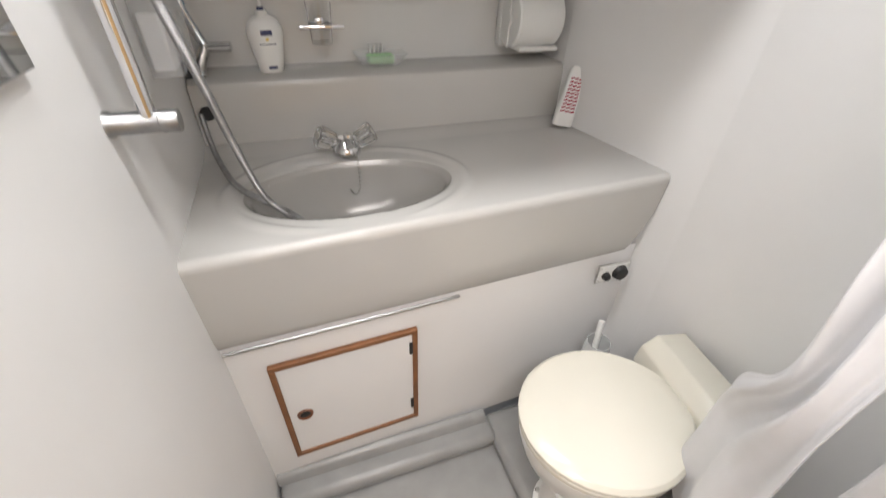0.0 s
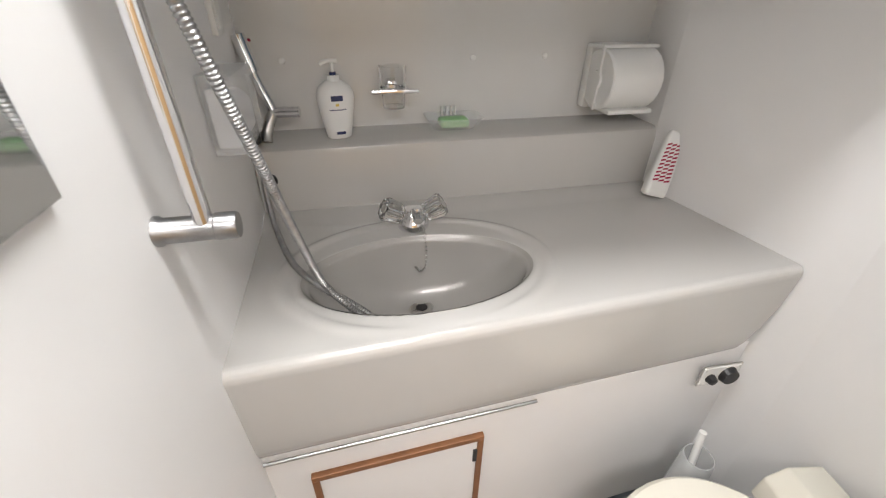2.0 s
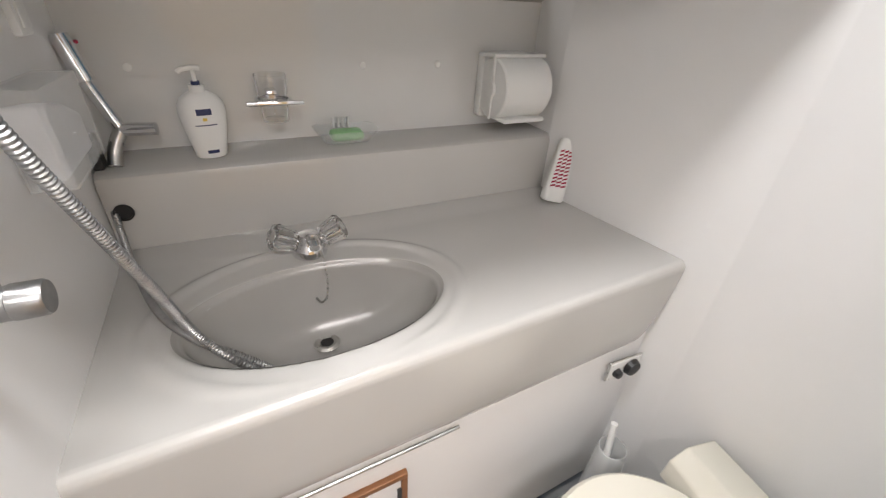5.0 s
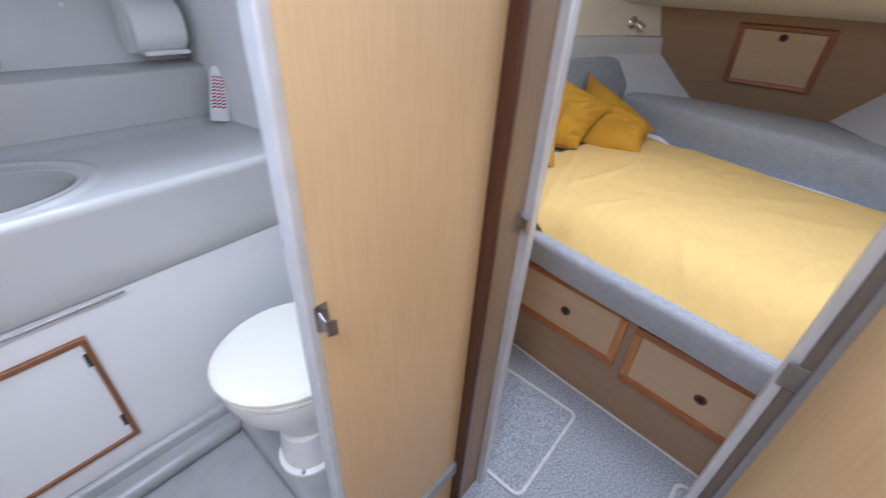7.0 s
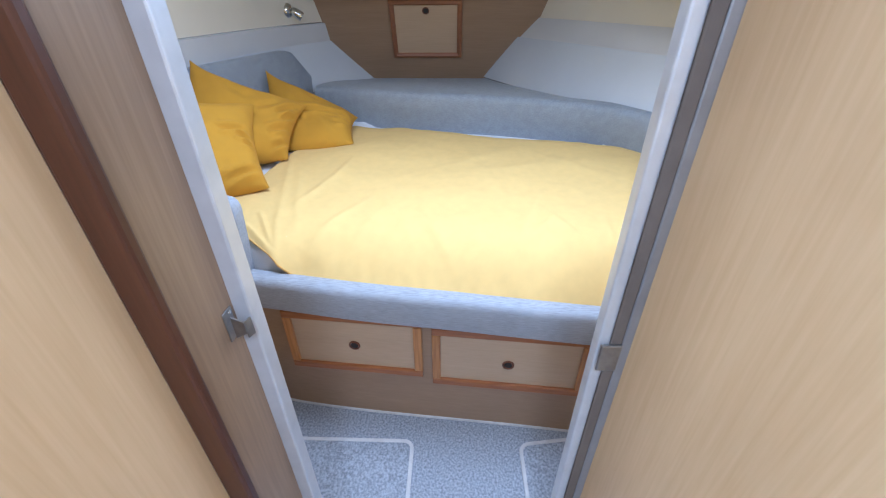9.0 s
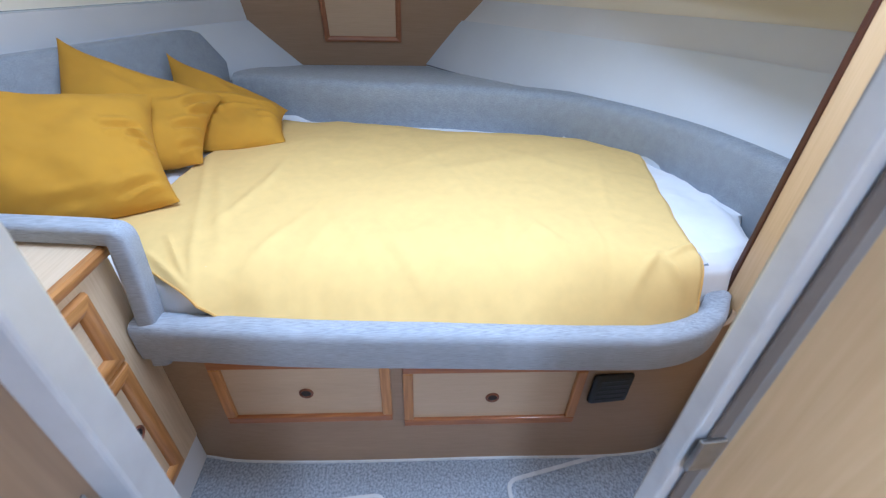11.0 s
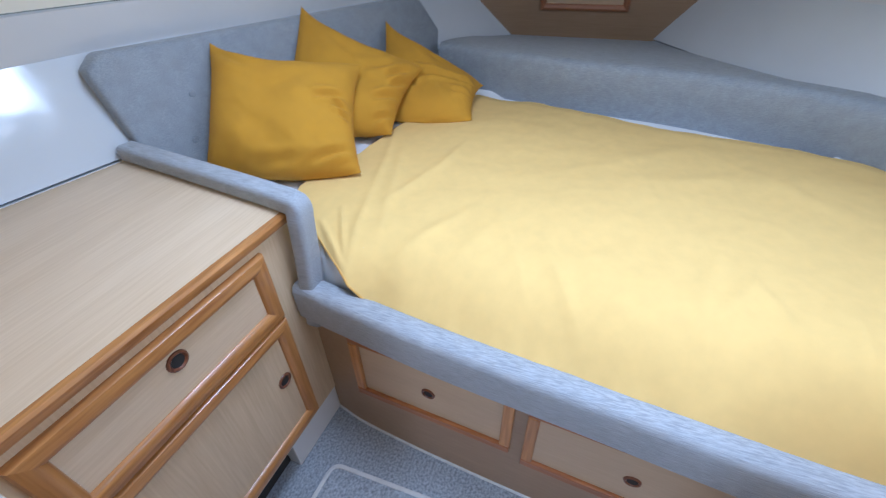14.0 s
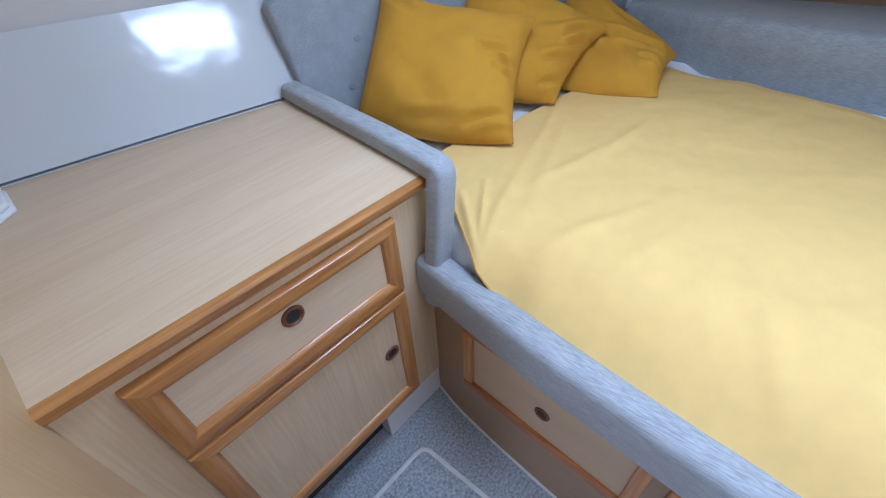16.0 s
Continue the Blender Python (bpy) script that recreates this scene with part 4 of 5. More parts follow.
def cushion(corners, thick, seed, label, creases=()):
    """A square scatter cushion between its four corners (bottom-left, bottom-right, top-right, top-left)."""
    bl, br, tr, tl = [Vector(c) for c in corners]
    n = ((br - bl).cross(tl - bl) + (tr - tl).cross(tr - br)).normalized()
    N = 84
    bm = bmesh.new()
    layers = []
    for side in (1, -1):
        g = []
        for i in range(N + 1):
            row = []
            for j in range(N + 1):
                u, v = i / N, j / N
                a, b = 2 * u - 1, 2 * v - 1
                # edges drawn in between the corners
                uu = 0.5 + 0.5 * a * (1 - (0.11 if a > 0 else 0.04) * (1 - b * b) * abs(a) ** 2)
                vv = 0.5 + 0.5 * b * (1 - (0.21 * (1 - 0.5 * a) if b > 0 else -0.13) * (1 - a * a) * abs(b) ** 2)
                p = bl.lerp(br, uu).lerp(tl.lerp(tr, uu), vv)
                puff = ((1 - a ** 4) * (1 - b ** 4)) ** 0.68 * (1.0 - 0.26 * b)
                w = noise.noise((a * 1.3 + seed, b * 1.3, side)) * 0.016
                cr = 0.011 * noise.noise((a * 2.2 + seed, b * 2.2 + a * 1.5, 9.0)) + 0.0015 * noise.noise((a * 7 + b * 3, b * 5, seed))
                for a0, b0, a1, b1, wid, dep in creases:
                    q = max(0.0, min(1.0, ((a - a0) * (a1 - a0) + (b - b0) * (b1 - b0)) / ((a1 - a0) ** 2 + (b1 - b0) ** 2)))
                    e = ((a - lerp(a0, a1, q)) ** 2 + (b - lerp(b0, b1, q)) ** 2) ** 0.5 / wid
                    cr += 0.95 * dep * (0.9 * math.exp(-((e - 2.0) / 1.2) ** 2) - math.exp(-e * e)) * (1 - abs(2 * q - 1) ** 2.5)
                h = side * (thick * puff) + (w + cr) * puff ** 0.5
                if abs(a) == 1 or abs(b) == 1:
                    h = 0.004 * noise.noise((a * 3, b * 3, seed))
                row.append(p + n * h)
            g.append(row)
        layers.append(g)
    top = [[bm.verts.new(layers[0][i][j]) for j in range(N + 1)] for i in range(N + 1)]
    bot = [[top[i][j] if i in (0, N) or j in (0, N) else bm.verts.new(layers[1][i][j]) for j in range(N + 1)] for i in range(N + 1)]
    for i in range(N):
        for j in range(N):
            bm.faces.new((top[i][j], top[i + 1][j], top[i + 1][j + 1], top[i][j + 1]))
            bm.faces.new((bot[i][j], bot[i][j + 1], bot[i + 1][j + 1], bot[i + 1][j]))
    ob = part("scatter_cushion", bm, MUSTARD, None, "", True)
    return tagged(ob, label, "cushion", "mustard cushions on the berth")


cushion([(2.752, 2.096, 0.800), (2.925, 1.632, 0.775), (3.281, 1.783, 1.016), (3.018, 2.186, 1.120)], 0.098, 1.0, "mustard linen cushion leaning on the grey backrest", ((0.35, 0.05, 0.86, 0.16, 0.05, 0.014), (0.62, -0.02, 0.92, -0.08, 0.045, 0.016), (0.74, -0.2, 0.96, -0.22, 0.04, 0.014), (-0.4, -0.92, 0.28, -0.84, 0.05, 0.010), (0.3, -0.9, 0.98, -0.70, 0.05, 0.014), (0.5, -0.97, 0.97, -0.86, 0.04, 0.008), (-0.9, 0.85, -0.45, 0.5, 0.08, 0.008), (-0.2, 0.1, 0.3, 0.5, 0.12, 0.006)))
cushion([(3.10, 2.055, 0.830), (3.24, 1.668, 0.778), (3.584, 1.655, 0.935), (3.458, 2.120, 1.172)], 0.086, 2.3, "mustard linen cushion tucked behind the front one", ((0.55, 0.05, 0.95, 0.75, 0.06, 0.016), (0.68, -0.1, 0.97, 0.3, 0.05, 0.016), (0.45, -0.5, 0.95, -0.15, 0.06, 0.014), (0.6, -0.85, 0.98, -0.6, 0.05, 0.014), (-0.6, 0.6, 0.2, 0.3, 0.12, 0.006), (0.1, 0.1, 0.6, 0.5, 0.08, 0.008)))
cushion([(3.42, 1.800, 0.775), (3.47, 1.410, 0.778), (3.854, 1.462, 0.805), (3.852, 1.950, 1.064)], 0.070, 4.1, "mustard linen cushion slumped in the berth corner", ((-0.5, -0.25, 0.6, 0.1, 0.07, 0.016), (-0.8, -0.1, -0.3, -0.5, 0.07, 0.014), (0.5, 0.0, 0.95, 0.3, 0.06, 0.014), (0.4, -0.5, 0.95, -0.3, 0.06, 0.012), (-0.3, 0.5, 0.5, 0.6, 0.12, 0.006)))


# ---- washroom fittings ----
def shower():
    t = thing("shower_rail", (0.76, 1.80, 1.32), "chrome shower slide rail fixed to the white wall", "shower rail")
    sub("bar", tube([(0.758, 1.816, 1.306), (0.758, 1.816, 1.90)], 0.0095, 20), CHROME, t, "", True)
    for z in (1.32, 1.89):
        prof = [(0.0, 0.0), (0.0165, 0.0), (0.0165, 0.006), (0.0140, 0.009), (0.0140, 0.060), (0.0150, 0.061), (0.0150, 0.080), (0.0135, 0.0825), (0.0, 0.082)]
        sub("bracket", lathe(prof, 28, Matrix.Translation((0.708, 1.818, z - 0.010)) @ pose(0, 0, 0, 0, 90, 0)), STEELD, t, "", True)
    return t


def ribbed(path, r=0.0068, pitch=0.0046):
    """A corrugated metal hose along a path."""
    length = sum((q - p).length for p, q in zip(path, path[1:]))
    n = int(length / pitch) * 3
    bm = bmesh.new()
    rings = []
    acc, i = 0.0, 0
    lens = [(q - p).length for p, q in zip(path, path[1:])]
    for k in range(n + 1):
        s = k / n * length
        while i < len(lens) - 1 and acc + lens[i] < s:
            acc += lens[i]
            i += 1
        p = path[i].lerp(path[i + 1], min(1, (s - acc) / lens[i]))
        tg = (path[min(i + 1, len(path) - 1)] - path[max(i - 1, 0)]).normalized()
        side = tg.cross(Vector((0.3, 1, 0.2))).normalized()
        up = side.cross(tg)
        rr = r * (1.0, 0.98, 0.80)[k % 3]
        rings.append([bm.verts.new(p + (side * math.cos(a) + up * math.sin(a)) * rr) for a in [2 * math.pi * j / 10 for j in range(10)]])
    for a, b in zip(rings, rings[1:]):
        for j in range(10):
            bm.faces.new((a[j], a[(j + 1) % 10], b[(j + 1) % 10], b[j]))
    bm.faces.new(rings[0]), bm.faces.new(rings[-1])
    return bm


def hose():
    t = thing("shower_hose", (0.85, 2.0, 1.08), "ribbed steel shower hose looping into the basin", "hose")
    a = spline([(0.766, 1.812, 1.80), (0.770, 1.818, 1.62), (0.800, 1.812, 1.485), (0.817, 1.862, 1.357), (0.828, 1.940, 1.215), (0.848, 1.972, 1.108), (0.885, 1.950, 1.070), (0.93, 1.945, 1.02), (0.97, 1.96, 0.965)], 160)
    b = spline([(0.722, 2.305, 1.175), (0.730, 2.265, 1.135), (0.752, 2.18, 1.10), (0.79, 2.07, 1.088), (0.845, 1.985, 1.088), (0.885, 1.962, 1.070), (0.925, 1.957, 1.03), (0.965, 1.975, 0.965)], 120)
    sub("upper_strand", ribbed(a), STEELD, t, "", True)
    sub("lower_strand", ribbed(b, 0.0064), STEELD, t, "", True)
    sub("hose_hole", lathe([(0.0, 0.0), (0.013, 0.0), (0.013, 0.003), (0.016, 0.003), (0.016, 0.0)], 24, Matrix.Translation((0.738, 2.2935, 1.168)) @ pose(0, 0, 0, 90)), BLACK, t, "black rubber grommet", True)
    return t


def side_tap():
    t = thing("pull_out_tap", (0.765, 2.355, 1.24), "slim chrome mixer standing on the splashback ledge", "tap")
    sub("column", tube([(0.736, 2.372, 1.375), (0.750, 2.366, 1.335), (0.764, 2.36, 1.296)], 0.0105, 18), CHROME, t, "", True)
    sub("cap", tube([(0.720, 2.380, 1.446), (0.736, 2.372, 1.377)], 0.0145, 20), CHROME, t, "", True)
    sub("red_dot", lathe([(0.0, 0.002), (0.0035, 0.0)], 12, Matrix.Translation((0.742, 2.372, 1.437)) @ pose(0, 0, 0, 60, 0, 30)), RED, t)
    sub("spout", tube([(0.762, 2.36, 1.297), (0.818, 2.352, 1.298)], 0.0115, 18), CHROME, t, "", True)
    sub("elbow", tube(spline([(0.764, 2.36, 1.298), (0.752, 2.354, 1.278), (0.744, 2.345, 1.258), (0.742, 2.335, 1.240)], 14), 0.0115, 16), STEEL, t, "", True)
    sub("bracket", prism([(2.318, 1.24), (2.352, 1.24), (2.345, 1.30), (2.330, 1.30)], "x", 0.712, 0.728, 0.002), BLACK, t, "black wall bracket")
    return t


def basin_tap():
    t = thing("basin_mixer", (1.035, 2.187, 1.08), "chrome basin mixer with two clear acrylic knobs", "tap")
    m = Matrix.Translation((1.035, 2.187, 1.081))
    sub("base", lathe([(0.0, 0.0), (0.034, 0.0), (0.035, 0.008), (0.030, 0.020), (0.024, 0.032), (0.018, 0.042), (0.0, 0.044)], 32, m), CHROME, t, "", True)
    sub("spout", tube(spline([(1.035, 2.187, 1.105), (1.036, 2.172, 1.122), (1.037, 2.147, 1.130), (1.037, 2.127, 1.122)], 14), 0.0095, 18), CHROME, t, "", True)
    sub("aerator", lathe([(0.0, 0.0), (0.0105, 0.0), (0.0115, 0.012), (0.010, 0.02), (0.0, 0.021)], 24, Matrix.Translation((1.037, 2.147, 1.125))), CHROME, t, "", True)
    for sx in (-1, 1):
        axis = Vector((sx * 0.85, -0.20, 0.52)).normalized()
        q = axis.to_track_quat("Z", "Y").to_matrix().to_4x4()
        c = Vector((1.035, 2.187, 1.098)) + axis * 0.014
        sub("stem", lathe([(0.0, 0.0), (0.010, 0.0), (0.009, 0.02), (0.0, 0.02)], 20, Matrix.Translation(c) @ q), CHROME, t, "", True)
        bm = bmesh.new()
        rings = []
        for h, r in ((0.016, 0.014), (0.021, 0.0215), (0.056, 0.0265), (0.062, 0.0235), (0.055, 0.0)):
            if r == 0:
                continue
            rings.append([bm.verts.new(Matrix.Translation(c) @ q @ Vector((rr * math.cos(a), rr * math.sin(a), h))) for a, rr in [(2 * math.pi * k / 32, r * (1.0 if k % 4 < 2 else 0.88)) for k in range(32)]])
        for a, b in zip(rings, rings[1:]):
            for k in range(32):
                bm.faces.new((a[k], a[(k + 1) % 32], b[(k + 1) % 32], b[k]))
        bm.faces.new(rings[0]), bm.faces.new(rings[-1])
        kn = sub("knob", bm, CLEAR, t, "clear fluted acrylic knob")
        sub("knob_cap", lathe([(0.0, 0.0005), (0.009, 0.0005), (0.010, -0.001)], 20, Matrix.Translation(c) @ q @ Matrix.Translation((0, 0, 0.0625))), STEEL, kn)
        sub("knob_core", lathe([(0.0, 0.018), (0.006, 0.018), (0.006, 0.054), (0.0, 0.055)], 14, Matrix.Translation(c) @ q), CHROME, kn, "", True)
    path = spline([(1.050, 2.157, 1.096), (1.052, 2.142, 1.088), (1.053, 2.128, 1.050), (1.048, 2.120, 1.012), (1.036, 2.116, 1.005), (1.028, 2.114, 1.018)], 44)
    chain = bmesh.new()
    for p in path[::2]:
        bmesh.ops.create_icosphere(chain, subdivisions=1, radius=0.0026, matrix=Matrix.Translation(p))
    sub("plug_chain", chain, STEEL, t, "steel bead chain", True)
    return t


def soap_bottle():
    t = thing("soap_bottle", (0.897, 2.350, 1.239), "white hand wash bottle with a pump on the ledge", "bottle")
    S = Matrix.Diagonal((1.0, 0.62, 1.0, 1.0))
    m = Matrix.Translation((0.897, 2.350, 1.2395)) @ Matrix.Rotation(radians(8), 4, "Z") @ S
    sub("body", lathe([(0.0, 0.0), (0.024, 0.0), (0.027, 0.003), (0.030, 0.02), (0.036, 0.055), (0.040, 0.083), (0.039, 0.097), (0.032, 0.111), (0.017, 0.1205), (0.0125, 0.122), (0.0, 0.122)], 48, m), PLAST, t, "", True)
    up = Matrix.Translation((0.897, 2.350, 1.2395))
    sub("collar", lathe([(0.0, 0.120), (0.0125, 0.120), (0.0125, 0.132), (0.0, 0.132)], 28, up), PLAST, t, "", True)
    sub("pump_ring", lathe([(0.0, 0.132), (0.0075, 0.132), (0.007, 0.138), (0.0, 0.138)], 20, up), NAVY, t, "navy pump ring", True)
    sub("stem", lathe([(0.0, 0.138), (0.0035, 0.138), (0.0035, 0.156), (0.0, 0.156)], 14, up), PLAST, t, "", True)
    sub("nozzle", tube([(0.909, 2.349, 1.399), (0.893, 2.349, 1.400), (0.878, 2.346, 1.397), (0.873, 2.345, 1.393)], 0.0042, 12), PLAST, t, "", True)

    def badge(name, x0, x1, z0, z1, mat, label):
        """Print that hugs the bottle's front."""
        prof = [(0.0, 0.0245), (0.003, 0.027), (0.02, 0.030), (0.055, 0.036), (0.083, 0.040), (0.097, 0.039)]

        def at(u, v):
            z = lerp(z0, z1, v)
            for (za, ra), (zb, rb) in zip(prof, prof[1:]):
                if za <= z <= zb:
                    r = lerp(ra, rb, (z - za) / (zb - za))
            x = lerp(x0, x1, u)
            p = m @ Vector((x, -math.sqrt(max(0, (r + 0.0009) ** 2 - x * x)), z))
            return p
        sub(name, grid(10, 3, at), mat, t, label)
    badge("brand_mark", -0.0125, 0.0125, 0.083, 0.094, NAVY, "navy brand mark drawn as a plain bar")
    badge("emblem", -0.004, 0.003, 0.0725, 0.078, GOLD, "small gold emblem")
    badge("print_line", -0.018, 0.018, 0.0635, 0.0655, NAVY, "thin grey print line")
    badge("label_bar", -0.008, 0.012, 0.010, 0.0165, NAVY, "navy label bar")
    return t


def tumbler():
    t = thing("tumbler_holder", (1.025, 2.365, 1.337), "glass tumbler in a chrome ring on the back panel", "tumbler")
    sub("ring", sweep([(1.025 + 0.032 * math.cos(a), 2.362 + 0.032 * math.sin(a), 1.337) for a in [2 * math.pi * k / 40 for k in range(40)]], rounded(0.006, 0.009, 0.002, 2), True), CHROME, t, "", True)
    sub("bar", box((0.973, 2.326, 1.3325), (1.079, 2.336, 1.3415), 0.003), CHROME, t, "", True)
    sub("bracket", box((1.014, 2.39, 1.329), (1.038, 2.429, 1.349), 0.003), CHROME, t, "", True)
    sub("glass", lathe([(0.0, 0.0), (0.0245, 0.0), (0.030, 0.088), (0.0282, 0.088), (0.023, 0.004), (0.0, 0.004)], 36, Matrix.Translation((1.025, 2.362, 1.297))), CLEAR, t, "clear glass tumbler", True)
    return t


def soap_dish():
    t = thing("soap_dish", (1.168, 2.375, 1.24), "clear ribbed soap dish on the ledge", "soap dish")
    bm = bmesh.new()
    rings = []
    for w, d, z in ((0.10, 0.055, 0.002), (0.14, 0.085, 0.030), (0.136, 0.081, 0.030), (0.097, 0.052, 0.005)):
        rings.append([bm.verts.new((1.168 + x, 2.372 + y, 1.2395 + z)) for x, y in rounded(w, d, 0.018)])
    for a, b in zip(rings, rings[1:]):
        for k in range(len(a)):
            bm.faces.new((a[k], a[(k + 1) % len(a)], b[(k + 1) % len(a)], b[k]))
    bm.faces.new(rings[0]), bm.faces.new(rings[-1])
    sub("dish", bm, ACRYLIC, t, "", True)
    for k in range(4):
        x = 1.147 + 0.011 * k
        sub("rib", box((x, 2.404, 1.262), (x + 0.004, 2.414, 1.283), 0.001), PLAST, t)
    s = thing("soap_bar", (1.168, 2.368, 1.245), "pale green soap bar in the clear dish", "soap")
    bm = box((1.132, 2.345, 1.2455), (1.204, 2.391, 1.266), 0.009, 3)
    sub("bar", bm, SOAP, s, "", True)


def paper_holder():
    t = thing("paper_roll_dispenser", (1.595, 2.38, 1.345), "white plastic paper roll dispenser on the back panel", "paper dispenser")
    m = Matrix.Translation((1.525, 2.352, 1.345)) @ pose(0, 0, 0, 0, 90, 0)
    sub("drum", lathe([(0.0, 0.0), (0.066, 0.0), (0.070, 0.004), (0.070, 0.130), (0.066, 0.134), (0.0, 0.134)], 56, m), PLAST, t, "rounded white drum cover", True)
    sub("hub", lathe([(0.0, -0.006), (0.020, -0.006), (0.022, -0.002), (0.022, 0.0)], 32, m), PLAST, t, "", True)
    sub("back_plate", box((1.522, 2.395, 1.268), (1.662, 2.424, 1.420), 0.006), PLAST, t, "", True)
    sub("lid_rim", sweep([(1.522, 2.405, 1.416), (1.522, 2.345, 1.419), (1.665, 2.345, 1.419), (1.665, 2.405, 1.416)], rounded(0.012, 0.008, 0.002, 2)), PLAST, t, "", True)
    sub("end_strip", box((1.519, 2.338, 1.275), (1.5245, 2.348, 1.418), 0.002), PLAST, t)
    sub("lower_lip", box((1.54, 2.30, 1.270), (1.662, 2.40, 1.282), 0.004), PLAST, t, "", True)
    return t


def freshener():
    t = thing("air_freshener", (1.645, 2.175, 1.077), "white air freshener with a red grille leaning in the corner", "air freshener")
    m = Matrix.Translation((1.668, 2.222, 1.0815)) @ Matrix.Rotation(radians(-24), 4, "Z") @ pose(0, 0, 0, -12, 9, 0)
    bm = bmesh.new()
    rings = []
    for h, w, d in ((0.0, 0.050, 0.034), (0.004, 0.057, 0.040), (0.05, 0.056, 0.038), (0.145, 0.044, 0.028), (0.157, 0.040, 0.025), (0.163, 0.030, 0.016)):
        rings.append([bm.verts.new(m @ Vector((x, y, h))) for x, y in rounded(w, d, min(w, d) * 0.32)])
    for a, b in zip(rings, rings[1:]):
        for k in range(len(a)):
            bm.faces.new((a[k], a[(k + 1) % len(a)], b[(k + 1) % len(a)], b[k]))
    bm.faces.new(rings[0]), bm.faces.new(rings[-1])
    sub("body", bm, PLAST, t, "", True)
    for i in range(10):
        for j in range(3):
            z = 0.042 + 0.0098 * i
            y = -lerp(0.0194, 0.0138, (z - 0.05) / 0.095) - 0.0007
            w = lerp(0.0125, 0.0098, i / 9)
            x = (j - 1) * (w + 0.0012)
            b2 = bmesh.new()
            vs = [b2.verts.new(m @ Vector(p)) for p in ((x - w / 2, y, z - 0.0035), (x + w / 2, y, z + 0.0010), (x + w / 2, y, z + 0.0058), (x - w / 2, y, z + 0.0013))]
            b2.faces.new(vs)
            sub("grille_slot", b2, RED, t)
    return t


def blower():
    t = thing("fan_switch_panel", (1.695, 1.872, 0.79), "small steel panel with black fan controls under the basin", "control panel")
    a = radians(-2)
    m = Matrix.Translation((1.678, 1.8725, 0.792)) @ Matrix.Rotation(a, 4, "Z")

    def go(bm):
        bmesh.ops.transform(bm, matrix=m, verts=bm.verts)
        return bm
    sub("plate", go(box((-0.045, -0.003, -0.026), (0.05, 0.004, 0.028), 0.001)), PLAST, t, "white switch plate")
    sub("plate_edge", go(box((-0.048, -0.0015, -0.029), (0.053, 0.003, 0.031), 0.001)), STEEL, t, "dark steel edge")
    sub("dial", go(lathe([(0.0, 0.014), (0.019, 0.013), (0.023, 0.0)], 36, pose(0.022, -0.003, 0.0, 90))), BLACK, t, "black dial", True)
    sub("knob", go(lathe([(0.0, 0.014), (0.010, 0.013), (0.0125, 0.0)], 8, pose(-0.022, -0.003, -0.004, 90))), BLACK, t, "black faceted knob")
    for x, z in ((-0.04, 0.022), (-0.04, -0.021), (0.045, 0.023)):
        sub("screw", go(lathe([(0.0, 0.0015), (0.0025, 0.001), (0.003, 0.0)], 10, pose(x, -0.003, z, 90))), STEEL, t)
    return t


def brush():
    t = thing("toilet_brush", (1.645, 1.800, HF), "white toilet brush in a translucent plastic holder", "toilet brush")
    sub("holder", lathe([(0.0, 0.0), (0.045, 0.0), (0.040, 0.18), (0.036, 0.30), (0.033, 0.318), (0.031, 0.318), (0.034, 0.30), (0.036, 0.02), (0.0, 0.02)], 32, Matrix.Translation((1.635, 1.795, HF))), BLOB, t, "pale plastic holder", True)
    sub("handle", tube([(1.633, 1.793, HF + 0.20), (1.650, 1.822, HF + 0.368)], 0.0085, 14), PLAST, t, "white plastic handle", True)
    return t


def mirror():
    t = thing("wall_mirror", (0.715, 1.47, 1.405), "frameless mirror fixed to the white wall", "mirror")
    sub("plate", box((0.711, 1.26, 1.402), (0.717, 1.700, 1.95)), LAM, t)
    sub("silvering", box((0.7172, 1.262, 1.404), (0.7215, 1.697, 1.948), 0.001), MIRROR, t, "mirror glass")
    return t


def wall_bits():
    t = thing("light_switch", (0.712, 2.26, 1.49), "white rocker switch on the wall", "switch")
    sub("plate", box((0.709, 2.238, 1.455), (0.720, 2.286, 1.524), 0.003), PLAST, t, "", True)
    sub("rocker", box((0.719, 2.247, 1.465), (0.723, 2.277, 1.514), 0.002), PLAST, t, "", True)
    t = thing("tissue_dispenser", (0.73, 2.15, 1.30), "clear acrylic tissue box with white tissues", "tissue box")
    sub("box", solid(prism([(2.07, 1.302), (2.235, 1.302), (2.235, 1.415), (2.07, 1.42)], "x", 0.7125, 0.760), 0.002), ACRYLIC, t)
    sub("tissues", prism([(2.08, 1.31), (2.225, 1.31), (2.225, 1.36), (2.16, 1.388), (2.08, 1.40)], "x", 0.716, 0.750, 0.004), SHEET, t, "white tissues")
    for x in (0.792, 1.226, 1.41):
        s = thing("screw_cap", (x, 2.42, 1.389), "small white screw cap on the back panel", "screw cap", "screw caps on the panel")
        sub("cap", lathe([(0.0, 0.004), (0.006, 0.003), (0.0075, 0.0)], 16, Matrix.Translation((x, 2.4192, 1.391)) @ pose(0, 0, 0, 90)), PLAST, s, "", True)


